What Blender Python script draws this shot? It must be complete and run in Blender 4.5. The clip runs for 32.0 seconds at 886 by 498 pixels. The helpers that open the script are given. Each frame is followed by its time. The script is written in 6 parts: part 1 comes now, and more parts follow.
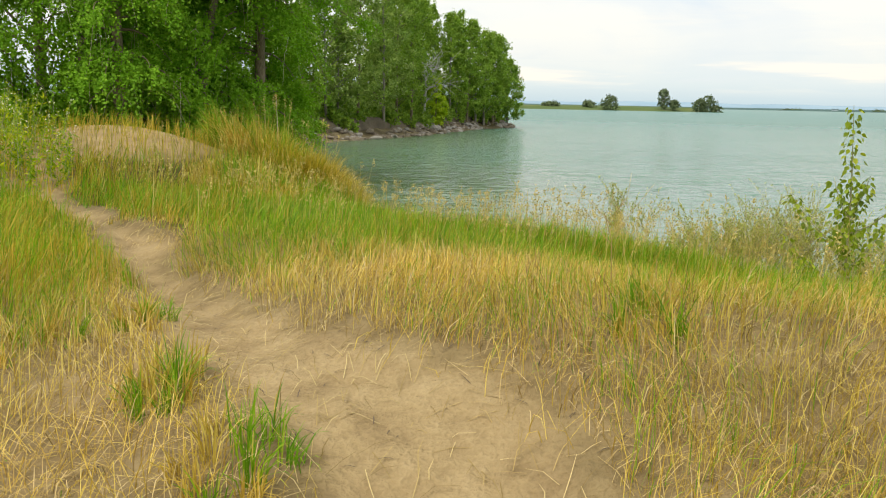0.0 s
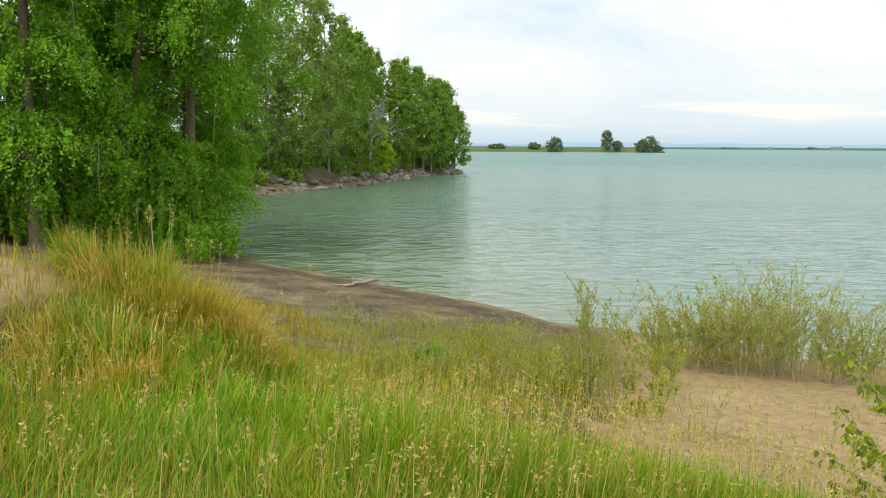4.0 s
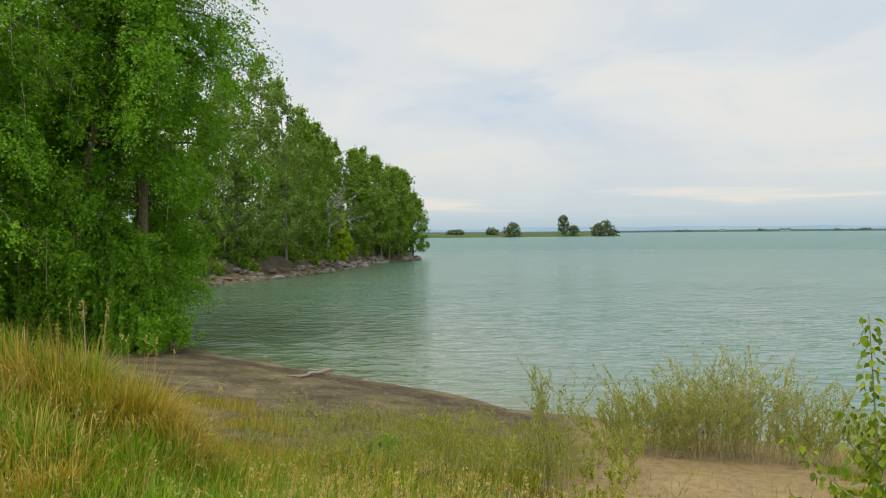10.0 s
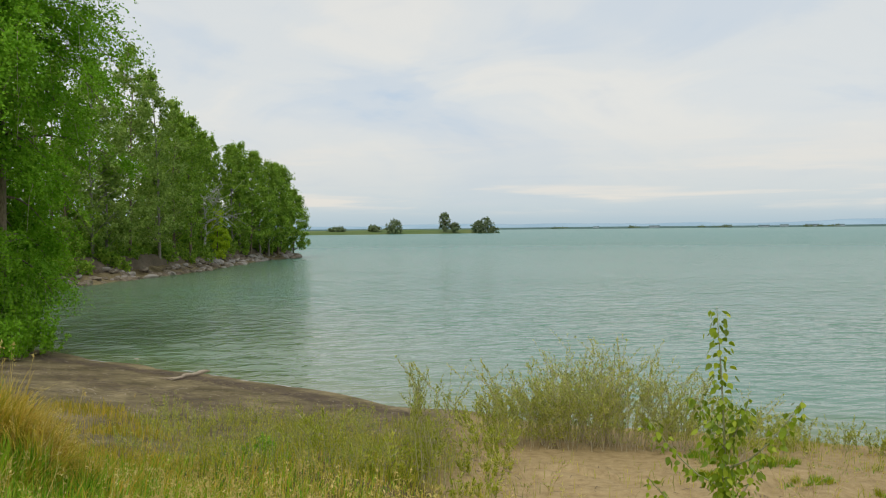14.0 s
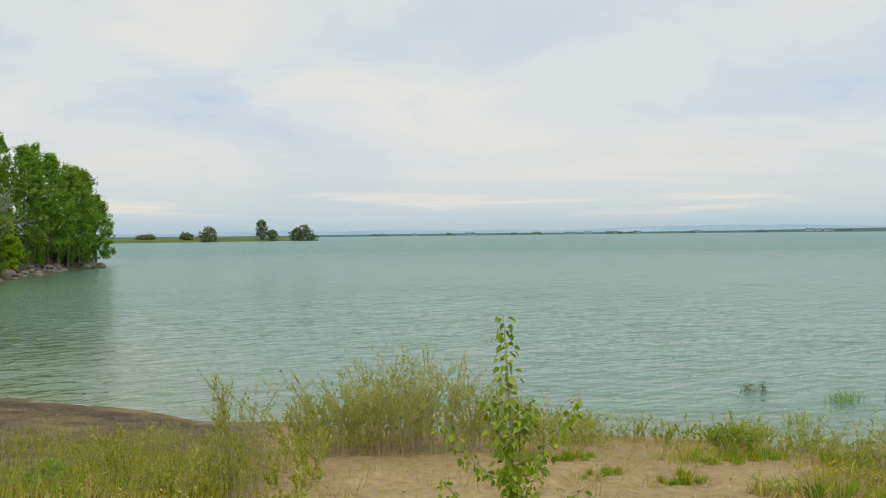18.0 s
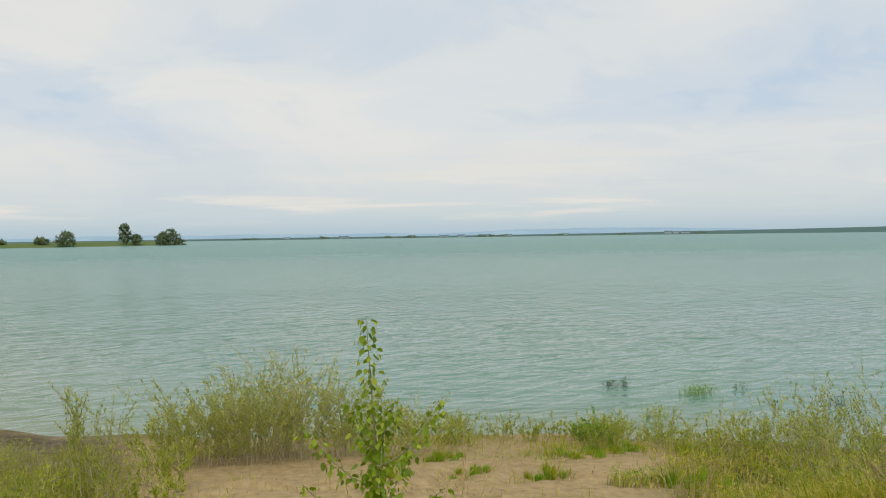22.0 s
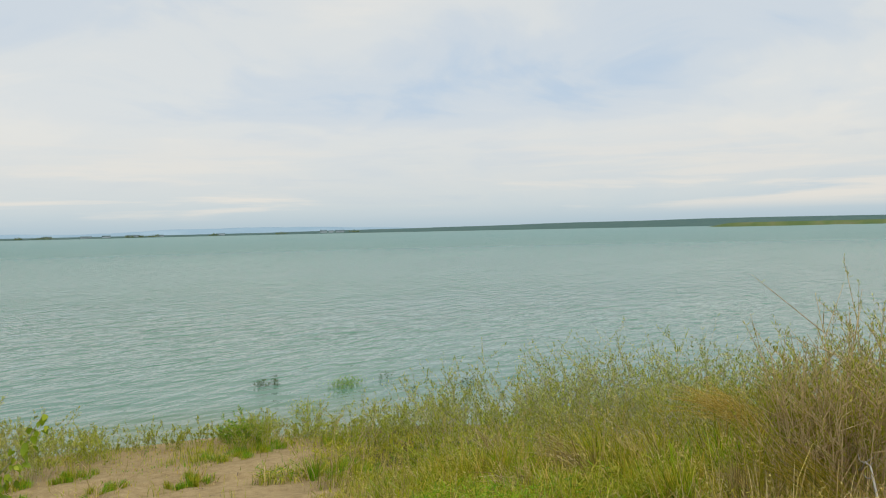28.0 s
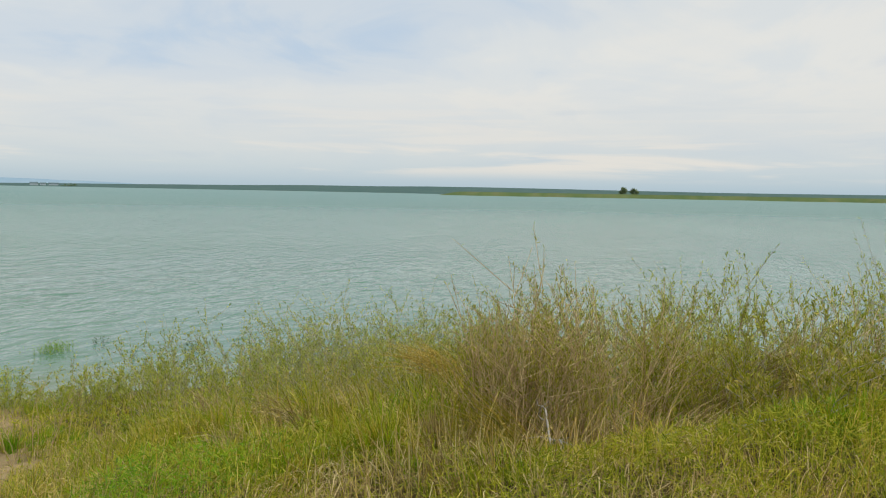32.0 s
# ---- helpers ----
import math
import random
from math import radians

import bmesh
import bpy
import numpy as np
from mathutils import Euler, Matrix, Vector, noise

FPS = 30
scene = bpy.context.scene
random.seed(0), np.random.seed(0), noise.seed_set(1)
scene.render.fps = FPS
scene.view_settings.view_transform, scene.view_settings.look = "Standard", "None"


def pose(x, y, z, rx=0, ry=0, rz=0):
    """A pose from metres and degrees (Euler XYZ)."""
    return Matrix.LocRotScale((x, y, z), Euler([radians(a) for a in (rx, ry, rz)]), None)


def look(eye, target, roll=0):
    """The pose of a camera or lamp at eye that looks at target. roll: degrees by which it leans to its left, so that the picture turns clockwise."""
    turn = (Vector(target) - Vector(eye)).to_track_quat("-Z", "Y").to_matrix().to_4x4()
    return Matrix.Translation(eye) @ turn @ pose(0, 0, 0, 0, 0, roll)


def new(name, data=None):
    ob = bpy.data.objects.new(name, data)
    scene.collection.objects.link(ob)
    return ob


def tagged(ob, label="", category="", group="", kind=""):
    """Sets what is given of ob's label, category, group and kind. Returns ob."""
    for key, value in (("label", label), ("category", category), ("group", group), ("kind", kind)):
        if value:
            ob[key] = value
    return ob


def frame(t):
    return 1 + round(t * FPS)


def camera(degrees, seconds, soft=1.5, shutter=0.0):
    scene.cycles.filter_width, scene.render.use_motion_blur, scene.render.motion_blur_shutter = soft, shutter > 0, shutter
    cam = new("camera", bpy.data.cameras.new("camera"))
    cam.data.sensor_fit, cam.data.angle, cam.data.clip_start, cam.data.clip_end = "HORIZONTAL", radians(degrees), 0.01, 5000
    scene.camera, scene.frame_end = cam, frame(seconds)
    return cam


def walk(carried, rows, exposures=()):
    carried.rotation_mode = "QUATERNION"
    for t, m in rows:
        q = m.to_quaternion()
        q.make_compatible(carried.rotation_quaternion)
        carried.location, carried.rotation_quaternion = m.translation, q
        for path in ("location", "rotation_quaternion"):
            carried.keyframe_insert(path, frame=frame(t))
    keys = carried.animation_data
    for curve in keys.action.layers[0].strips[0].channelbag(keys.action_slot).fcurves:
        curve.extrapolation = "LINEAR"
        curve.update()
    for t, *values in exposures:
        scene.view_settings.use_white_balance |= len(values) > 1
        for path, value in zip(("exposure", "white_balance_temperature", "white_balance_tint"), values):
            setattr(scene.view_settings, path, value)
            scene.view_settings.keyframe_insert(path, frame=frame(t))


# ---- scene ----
cam = camera(55.77, 32.0, soft=1.1)
PATH = [
    (0, -0.273, -2.727, 4.754, 80.064, -1.158, 0.209),
    (0.5, -0.192, -2.221, 4.786, 80.713, -0.252, 2.865),
    (1, -0.135, -1.785, 4.859, 79.164, -0.346, 4.565),
    (1.5, -0.151, -1.393, 5.013, 77.920, -0.210, 5.204),
    (2, -0.117, -1.032, 5.089, 78.043, -0.225, 4.280),
    (2.5, -0.087, -0.739, 5.227, 78.998, 0.087, 3.820),
    (3, -0.131, -0.464, 5.283, 79.615, -0.045, 2.257),
    (3.5, -0.100, -0.237, 5.361, 80.572, -0.714, -1.898),
    (4, -0.090, -0.043, 5.418, 83.003, -0.371, -3.371),
    (4.5, -0.145, -0.011, 5.468, 85.409, 0.549, -2.265),
    (6.5, -0.121, -0.033, 5.468, 88.692, 1.269, 0.499),
    (7, -0.120, -0.046, 5.469, 88.705, 1.329, 0.629),
    (7.5, -0.101, -0.047, 5.473, 88.720, 1.268, 0.394),
    (8, -0.060, -0.050, 5.468, 88.789, 1.128, -0.869),
    (8.5, -0.023, -0.025, 5.461, 88.780, 1.002, -2.068),
    (9, 0.001, 0.000, 5.441, 88.795, 0.839, -3.349),
    (9.5, 0.036, 0.047, 5.443, 88.849, 0.662, -4.917),
    (10, 0.070, 0.094, 5.433, 88.887, 0.476, -6.171),
    (10.5, 0.080, 0.100, 5.436, 88.846, 0.466, -7.162),
    (11, 0.091, 0.096, 5.436, 88.817, 0.445, -7.949),
    (11.5, 0.099, 0.058, 5.446, 88.722, 0.642, -9.132),
    (12, 0.110, 0.045, 5.448, 88.655, 0.652, -10.770),
    (12.5, 0.113, 0.047, 5.455, 88.643, 0.629, -12.025),
    (13, 0.110, 0.038, 5.444, 88.645, 0.529, -12.898),
    (13.5, 0.119, 0.021, 5.446, 88.634, 0.536, -13.608),
    (15.5, 0.167, -0.025, 5.453, 88.567, 0.498, -16.633),
    (16, 0.193, -0.040, 5.456, 88.540, 0.638, -18.045),
    (16.5, 0.231, -0.049, 5.453, 88.516, 0.817, -20.049),
    (17, 0.242, -0.072, 5.458, 88.596, 0.650, -22.195),
    (17.5, 0.274, -0.101, 5.460, 88.753, 0.536, -24.570),
    (18, 0.296, -0.126, 5.471, 88.995, 0.626, -26.551),
    (18.5, 0.308, -0.149, 5.467, 89.211, 0.680, -28.099),
    (19, 0.317, -0.167, 5.467, 89.218, 0.672, -29.487),
    (19.5, 0.326, -0.190, 5.468, 89.198, 0.714, -30.784),
    (20, 0.332, -0.198, 5.466, 89.182, 0.732, -31.945),
    (20.5, 0.331, -0.198, 5.469, 89.149, 0.669, -32.916),
    (21, 0.329, -0.202, 5.466, 89.134, 0.605, -33.659),
    (21.5, 0.345, -0.198, 5.466, 89.115, 0.634, -34.150),
    (22, 0.368, -0.204, 5.465, 89.123, 0.846, -35.141),
    (22.5, 0.397, -0.234, 5.471, 89.403, 0.933, -36.735),
    (23, 0.376, -0.256, 5.475, 89.629, 0.725, -38.246),
    (23.5, 0.384, -0.267, 5.473, 89.607, 0.668, -39.632),
    (24, 0.416, -0.272, 5.471, 89.300, 0.724, -41.456),
    (24.5, 0.425, -0.264, 5.472, 89.019, 0.745, -43.346),
    (25, 0.457, -0.282, 5.475, 88.938, 0.722, -45.530),
    (25.5, 0.468, -0.297, 5.473, 88.698, 0.485, -47.672),
    (26, 0.492, -0.320, 5.468, 88.499, 0.668, -50.065),
    (26.5, 0.592, -0.340, 5.465, 88.419, 1.016, -52.453),
    (28.5, 0.625, -0.388, 5.406, 88.399, 1.298, -60.112),
    (29, 0.632, -0.420, 5.406, 87.834, 1.227, -61.942),
    (29.5, 0.624, -0.432, 5.397, 87.350, 0.952, -63.572),
    (30, 0.628, -0.459, 5.391, 86.915, 0.529, -65.308),
    (30.5, 0.612, -0.491, 5.378, 86.489, 0.130, -67.627),
    (31, 0.597, -0.523, 5.383, 86.345, -0.520, -70.848),
    (31.5, 0.573, -0.548, 5.397, 86.301, -0.921, -73.857),
    (32, 0.547, -0.567, 5.404, 86.061, -0.984, -76.167),
]
EXPOSURES = [(0, 0.48, 7000, 10), (1, 0.50, 7000, 10), (2, 0.74, 6900, 10), (3, 0.84, 6800, 10), (4, 0.48, 6600, 10), (4.5, 0.38, 6600, 10), (6.5, 0.16, 6600, 10), (9, 0.08, 6600, 10), (13, 0.03, 6600, 10), (32, 0.03, 6600, 10)]
walk(cam, [(t, pose(*p)) for t, *p in PATH], EXPOSURES)

# ---- world and light ----
world = bpy.data.worlds.new("overcast_sky")
scene.world = world
world.use_nodes = True
wt = world.node_tree
wt.nodes.clear()


def node(tree, kind, **values):
    n = tree.nodes.new(kind)
    for k, v in values.items():
        if k in n.inputs:
            n.inputs[k].default_value = v
    return n


def link(tree, a, b):
    tree.links.new(a, b)


def ramp(tree, fac, stops, smooth=False):
    r = tree.nodes.new("ShaderNodeValToRGB")
    while len(r.color_ramp.elements) < len(stops):
        r.color_ramp.elements.new(0.5)
    for e, (p, c) in zip(r.color_ramp.elements, stops):
        e.position = p
        e.color = (*c, 1.0) if len(c) == 3 else c
    if smooth:
        r.color_ramp.interpolation = "EASE"
    link(tree, fac, r.inputs["Fac"])
    return r.outputs["Color"]


def maths(tree, op, a, b=None, clamp=False):
    n = tree.nodes.new("ShaderNodeMath")
    n.operation = op
    n.use_clamp = clamp
    for i, v in enumerate((a, b)):
        if v is None:
            continue
        if isinstance(v, (int, float)):
            n.inputs[i].default_value = v
        else:
            link(tree, v, n.inputs[i])
    return n.outputs[0]


def mixc(tree, fac, a, b, blend="MIX"):
    n = tree.nodes.new("ShaderNodeMix")
    n.data_type = "RGBA"
    n.blend_type = blend
    for i, v in ((0, fac), (6, a), (7, b)):
        if isinstance(v, (int, float)):
            n.inputs[i].default_value = v
        elif isinstance(v, tuple):
            n.inputs[i].default_value = (*v, 1.0)
        else:
            link(tree, v, n.inputs[i])
    return n.outputs[2]


SUN_AZ, SUN_EL = radians(215), radians(55)
sky = wt.nodes.new("ShaderNodeTexSky")
sky.sky_type = "NISHITA"
sky.sun_disc = False
sky.sun_elevation = SUN_EL
sky.sun_rotation = SUN_AZ
coord = wt.nodes.new("ShaderNodeTexCoord")
sep = wt.nodes.new("ShaderNodeSeparateXYZ")
link(wt, coord.outputs["Generated"], sep.inputs[0])
up = maths(wt, "MAXIMUM", sep.outputs["Z"], 0.0)
# a cloud deck: the direction is cast on a flat layer, so that clouds crowd towards the horizon
deck = maths(wt, "ADD", up, 0.21)
comb = wt.nodes.new("ShaderNodeCombineXYZ")
link(wt, maths(wt, "DIVIDE", sep.outputs["X"], deck), comb.inputs[0])
link(wt, maths(wt, "DIVIDE", sep.outputs["Y"], deck), comb.inputs[1])
shift = wt.nodes.new("ShaderNodeVectorMath")
shift.operation = "ADD"
shift.inputs[1].default_value = (3.7, 1.9, 0.0)
link(wt, comb.outputs[0], shift.inputs[0])
n1 = node(wt, "ShaderNodeTexNoise", Scale=0.50, Detail=5.0, Roughness=0.5, Distortion=0.6)
link(wt, shift.outputs[0], n1.inputs["Vector"])
n2 = node(wt, "ShaderNodeTexNoise", Scale=1.5, Detail=7.0, Roughness=0.56, Distortion=0.9)
link(wt, shift.outputs[0], n2.inputs["Vector"])
both = maths(wt, "ADD", maths(wt, "MULTIPLY", n1.outputs["Fac"], 0.68), maths(wt, "MULTIPLY", n2.outputs["Fac"], 0.32))
cloud = ramp(wt, both, [(0.36, (0.51, 0.625, 0.757)), (0.43, (0.62, 0.69, 0.757)), (0.50, (0.705, 0.742, 0.757)), (0.565, (0.775, 0.78, 0.755)), (0.66, (0.63, 0.68, 0.735))], True)
low = ramp(wt, up, [(0.0, (0.42, 0.55, 0.64)), (0.025, (0.52, 0.62, 0.68)), (0.06, (0.62, 0.67, 0.70)), (0.12, (0.74, 0.735, 0.71)), (0.35, (0.71, 0.72, 0.74))])
haze = ramp(wt, up, [(0.0, (1, 1, 1)), (0.045, (0.7, 0.7, 0.7)), (0.16, (0.0, 0.0, 0.0))], True)
cloud = mixc(wt, haze, cloud, low)
flat = wt.nodes.new("ShaderNodeMapping")
flat.inputs["Scale"].default_value = (3.4, 3.4, 46.0)
link(wt, coord.outputs["Generated"], flat.inputs["Vector"])
n3 = node(wt, "ShaderNodeTexNoise", Scale=1.0, Detail=5.0, Roughness=0.55, Distortion=0.3)
link(wt, flat.outputs[0], n3.inputs["Vector"])
band = ramp(wt, up, [(0.012, (0, 0, 0)), (0.03, (0.9, 0.9, 0.9)), (0.07, (0.55, 0.55, 0.55)), (0.13, (0, 0, 0))], True)
cloud = mixc(wt, maths(wt, "MULTIPLY", band, ramp(wt, n3.outputs["Fac"], [(0.50, (0, 0, 0)), (0.66, (0.85, 0.85, 0.85))], True)), cloud, (0.82, 0.775, 0.71))
cloud = mixc(wt, maths(wt, "MULTIPLY", band, ramp(wt, n3.outputs["Fac"], [(0.32, (0.75, 0.75, 0.75)), (0.44, (0, 0, 0))], True)), cloud, (0.58, 0.65, 0.71))
skymix = mixc(wt, 0.93, mixc(wt, 1.0, sky.outputs["Color"], (0.1, 0.1, 0.1), "MULTIPLY"), cloud)
bg = node(wt, "ShaderNodeBackground", Strength=1.0)
link(wt, skymix, bg.inputs["Color"])
wout = wt.nodes.new("ShaderNodeOutputWorld")
link(wt, bg.outputs[0], wout.inputs[0])

sun_data = bpy.data.lights.new("sun", "SUN")
sun_data.energy = 1.75
sun_data.angle = radians(35)
sun_data.color = (1.0, 0.95, 0.86)
sun = new("sun", sun_data)
sun.matrix_world = look((0, 0, 0), (-math.sin(SUN_AZ) * math.cos(SUN_EL), -math.cos(SUN_AZ) * math.cos(SUN_EL), -math.sin(SUN_EL)))


# ---- materials ----
def material(name):
    m = bpy.data.materials.new(name)
    m.use_nodes = True
    t = m.node_tree
    return m, t, t.nodes["Principled BSDF"]


def object_noise(t, scale, detail=4.0, rough=0.55, dist=0.0, stretch=(1, 1, 1)):
    c = t.nodes.new("ShaderNodeTexCoord")
    v = c.outputs["Object"]
    if stretch != (1, 1, 1):
        mp = t.nodes.new("ShaderNodeMapping")
        mp.inputs["Scale"].default_value = stretch
        link(t, v, mp.inputs["Vector"])
        v = mp.outputs[0]
    n = node(t, "ShaderNodeTexNoise", Scale=scale, Detail=detail, Roughness=rough, Distortion=dist)
    link(t, v, n.inputs["Vector"])
    return n.outputs["Fac"]


def bump(t, bsdf, height, strength=0.4, distance=0.02):
    b = node(t, "ShaderNodeBump", Strength=strength, Distance=distance)
    link(t, height, b.inputs["Height"])
    link(t, b.outputs[0], bsdf.inputs["Normal"])


def leafy(name, stops, rough=0.55, trans=0.35, tint=(0.5, 0.8, 0.1)):
    """Foliage: a colour for each leaf, some light passing through."""
    m, t, b = material(name)
    g = t.nodes.new("ShaderNodeNewGeometry")
    col = ramp(t, g.outputs["Random Per Island"], stops)
    big = object_noise(t, 0.9, 2.0)
    col = mixc(t, 0.75, col, ramp(t, big, [(0.3, (0.72, 0.78, 0.7)), (0.7, (1.2, 1.12, 1.05))]), "MULTIPLY")
    link(t, col, b.inputs["Base Color"])
    b.inputs["Roughness"].default_value = rough
    b.inputs["Specular IOR Level"].default_value = 0.3
    tr = t.nodes.new("ShaderNodeBsdfTranslucent")
    link(t, mixc(t, 0.5, col, mixc(t, 1.0, col, (1.3, 1.35, 0.55), "MULTIPLY")), tr.inputs["Color"])
    mx = node(t, "ShaderNodeMixShader", Fac=trans)
    link(t, b.outputs[0], mx.inputs[1])
    link(t, tr.outputs[0], mx.inputs[2])
    link(t, mx.outputs[0], t.nodes["Material Output"].inputs[0])
    return m


def barky(name, dark, light, scale=6.0):
    m, t, b = material(name)
    n = object_noise(t, scale, 5.0, 0.65, 0.6, (4, 4, 0.7))
    link(t, ramp(t, n, [(0.3, dark), (0.7, light)]), b.inputs["Base Color"])
    b.inputs["Roughness"].default_value = 0.9
    bump(t, b, n, 0.6, 0.03)
    return m


def speckled(name, stops, scale, rough=0.9, fine_scale=40.0, bumpy=0.5, dist=0.03):
    m, t, b = material(name)
    n = object_noise(t, scale, 5.0, 0.6)
    f = object_noise(t, fine_scale, 3.0, 0.6)
    col = ramp(t, n, stops)
    col = mixc(t, 0.6, col, ramp(t, f, [(0.3, (0.75, 0.75, 0.75)), (0.7, (1.15, 1.14, 1.12))]), "MULTIPLY")
    link(t, col, b.inputs["Base Color"])
    b.inputs["Roughness"].default_value = rough
    bump(t, b, maths(t, "ADD", n, f), bumpy, dist)
    return m


GREEN_GRASS = leafy("green_grass", [(0.0, (0.085, 0.22, 0.008)), (0.4, (0.18, 0.38, 0.012)), (0.85, (0.32, 0.49, 0.025)), (1.0, (0.54, 0.50, 0.10))], trans=0.35)
BANK_GRASS = leafy("bank_grass", [(0.0, (0.12, 0.175, 0.010)), (0.4, (0.33, 0.375, 0.018)), (0.8, (0.50, 0.47, 0.045)), (1.0, (0.64, 0.53, 0.14))], trans=0.36)
YELLOW_GRASS = leafy("yellowing_grass", [(0.0, (0.20, 0.22, 0.012)), (0.5, (0.42, 0.37, 0.035)), (1.0, (0.66, 0.45, 0.08))], trans=0.35)
DRY_GRASS = leafy("dry_straw", [(0.0, (0.40, 0.27, 0.04)), (0.6, (0.64, 0.48, 0.095)), (1.0, (0.80, 0.66, 0.21))], 0.6, 0.25)
OLD_STRAW = leafy("old_straw", [(0.0, (0.20, 0.14, 0.05)), (0.6, (0.48, 0.36, 0.15)), (1.0, (0.72, 0.59, 0.32))], 0.7, 0.2)
LUSH = leafy("lush_weed_leaves", [(0.0, (0.12, 0.27, 0.006)), (0.6, (0.32, 0.46, 0.010)), (1.0, (0.54, 0.58, 0.022))], trans=0.4)
POPLAR_LEAF = leafy("poplar_leaves", [(0.0, (0.165, 0.35, 0.018)), (0.5, (0.195, 0.42, 0.022)), (0.9, (0.25, 0.50, 0.03)), (1.0, (0.34, 0.56, 0.045))], 0.7, 0.4)
GROVE_LEAF = leafy("grove_leaves", [(0.0, (0.14, 0.26, 0.03)), (0.5, (0.24, 0.40, 0.05)), (1.0, (0.38, 0.52, 0.085))], 0.6, 0.42)
SILVER_LEAF = leafy("silvery_poplar_leaves", [(0.0, (0.17, 0.28, 0.055)), (0.5, (0.28, 0.41, 0.09)), (1.0, (0.44, 0.55, 0.18))], 0.6, 0.42)
LIME_LEAF = leafy("lime_willow_leaves", [(0.0, (0.36, 0.54, 0.02)), (1.0, (0.62, 0.74, 0.06))], 0.5, 0.5)
WILLOW_LEAF = leafy("sandbar_willow_leaves", [(0.0, (0.16, 0.22, 0.014)), (0.4, (0.36, 0.43, 0.038)), (1.0, (0.66, 0.65, 0.13))], 0.5, 0.38)
GREY_LEAF = leafy("pale_willow_leaves", [(0.0, (0.19, 0.235, 0.03)), (0.4, (0.41, 0.46, 0.085)), (1.0, (0.70, 0.69, 0.22))], 0.5, 0.38)
SAP_LEAF = leafy("sapling_leaves", [(0.0, (0.13, 0.20, 0.012)), (0.6, (0.26, 0.36, 0.02)), (1.0, (0.46, 0.52, 0.05))], 0.4, 0.35)
FAR_LEAF = leafy("far_tree_leaves", [(0.0, (0.12, 0.17, 0.09)), (1.0, (0.205, 0.265, 0.135))], 0.6, 0.3)
FLOWER = leafy("pale_blossom", [(0.0, (0.65, 0.66, 0.45)), (1.0, (0.85, 0.85, 0.72))], 0.6, 0.3)
REED_LEAF = leafy("dark_reed", [(0.0, (0.03, 0.06, 0.012)), (1.0, (0.09, 0.14, 0.03))], 0.5, 0.2)
BUSH_LEAF = leafy("bush_willow_leaves", [(0.0, (0.15, 0.19, 0.012)), (0.4, (0.36, 0.39, 0.032)), (0.8, (0.52, 0.48, 0.06)), (1.0, (0.60, 0.47, 0.15))], 0.55, 0.3)
SEED = leafy("ripe_seed_heads", [(0.0, (0.46, 0.35, 0.10)), (1.0, (0.70, 0.58, 0.24))], 0.6, 0.3)
BARK = barky("poplar_bark", (0.11, 0.08, 0.05), (0.30, 0.235, 0.155))
GREY_BARK = barky("grey_bark", (0.16, 0.14, 0.11), (0.36, 0.32, 0.27))
PALE_BARK = barky("bleached_bark", (0.32, 0.29, 0.25), (0.60, 0.57, 0.52))
BROWN_TWIG = barky("brown_twigs", (0.34, 0.225, 0.11), (0.76, 0.56, 0.32), 3.0)
TWIG = barky("willow_twigs", (0.44, 0.29, 0.13), (0.84, 0.67, 0.38), 3.0)
GREY_TWIG = barky("grey_twigs", (0.32, 0.26, 0.16), (0.70, 0.62, 0.45), 3.0)
SAP_STEM = barky("sapling_stem", (0.24, 0.24, 0.11), (0.42, 0.42, 0.24), 25.0)
DRIFT = barky("driftwood", (0.26, 0.20, 0.14), (0.52, 0.43, 0.32), 8.0)
ROCK = speckled("shore_rock", [(0.3, (0.10, 0.08, 0.057)), (0.7, (0.29, 0.24, 0.175))], 1.2, 0.85, 9.0, 0.7, 0.08)
PALE_ROCK = speckled("pale_slab", [(0.3, (0.24, 0.22, 0.2)), (0.7, (0.40, 0.37, 0.33))], 0.8, 0.85, 6.0, 0.4, 0.05)
EARTH = speckled("eroded_earth", [(0.3, (0.075, 0.06, 0.038)), (0.7, (0.20, 0.158, 0.105))], 0.6, 0.95, 5.0, 0.7, 0.15)
DEBRIS = speckled("wrack_debris", [(0.3, (0.07, 0.05, 0.035)), (0.7, (0.16, 0.115, 0.08))], 2.0, 0.95, 30.0)
# near-black for the hollow, its inner shade put into the colour
HOLLOW_SHADE = speckled("hollow_shade", [(0.3, (0.03, 0.022, 0.016)), (0.7, (0.06, 0.045, 0.035))], 0.8)
# far buildings: bluish distance haze mixed into the wall and roof colours
WALL_HAZED = speckled("far_wall", [(0.3, (0.33, 0.41, 0.45)), (0.7, (0.42, 0.49, 0.52))], 0.2)
ROOF_HAZED = speckled("far_roof", [(0.3, (0.16, 0.24, 0.28)), (0.7, (0.21, 0.29, 0.32))], 0.2)
FOAM = speckled("foam", [(0.3, (0.36, 0.37, 0.35)), (0.7, (0.52, 0.52, 0.50))], 3.0)

# the hills far over the lake, distance haze painted into their blue base colour
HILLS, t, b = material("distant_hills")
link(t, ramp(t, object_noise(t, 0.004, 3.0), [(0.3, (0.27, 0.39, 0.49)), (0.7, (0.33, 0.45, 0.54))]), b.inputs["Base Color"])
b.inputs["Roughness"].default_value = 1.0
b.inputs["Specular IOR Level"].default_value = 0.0

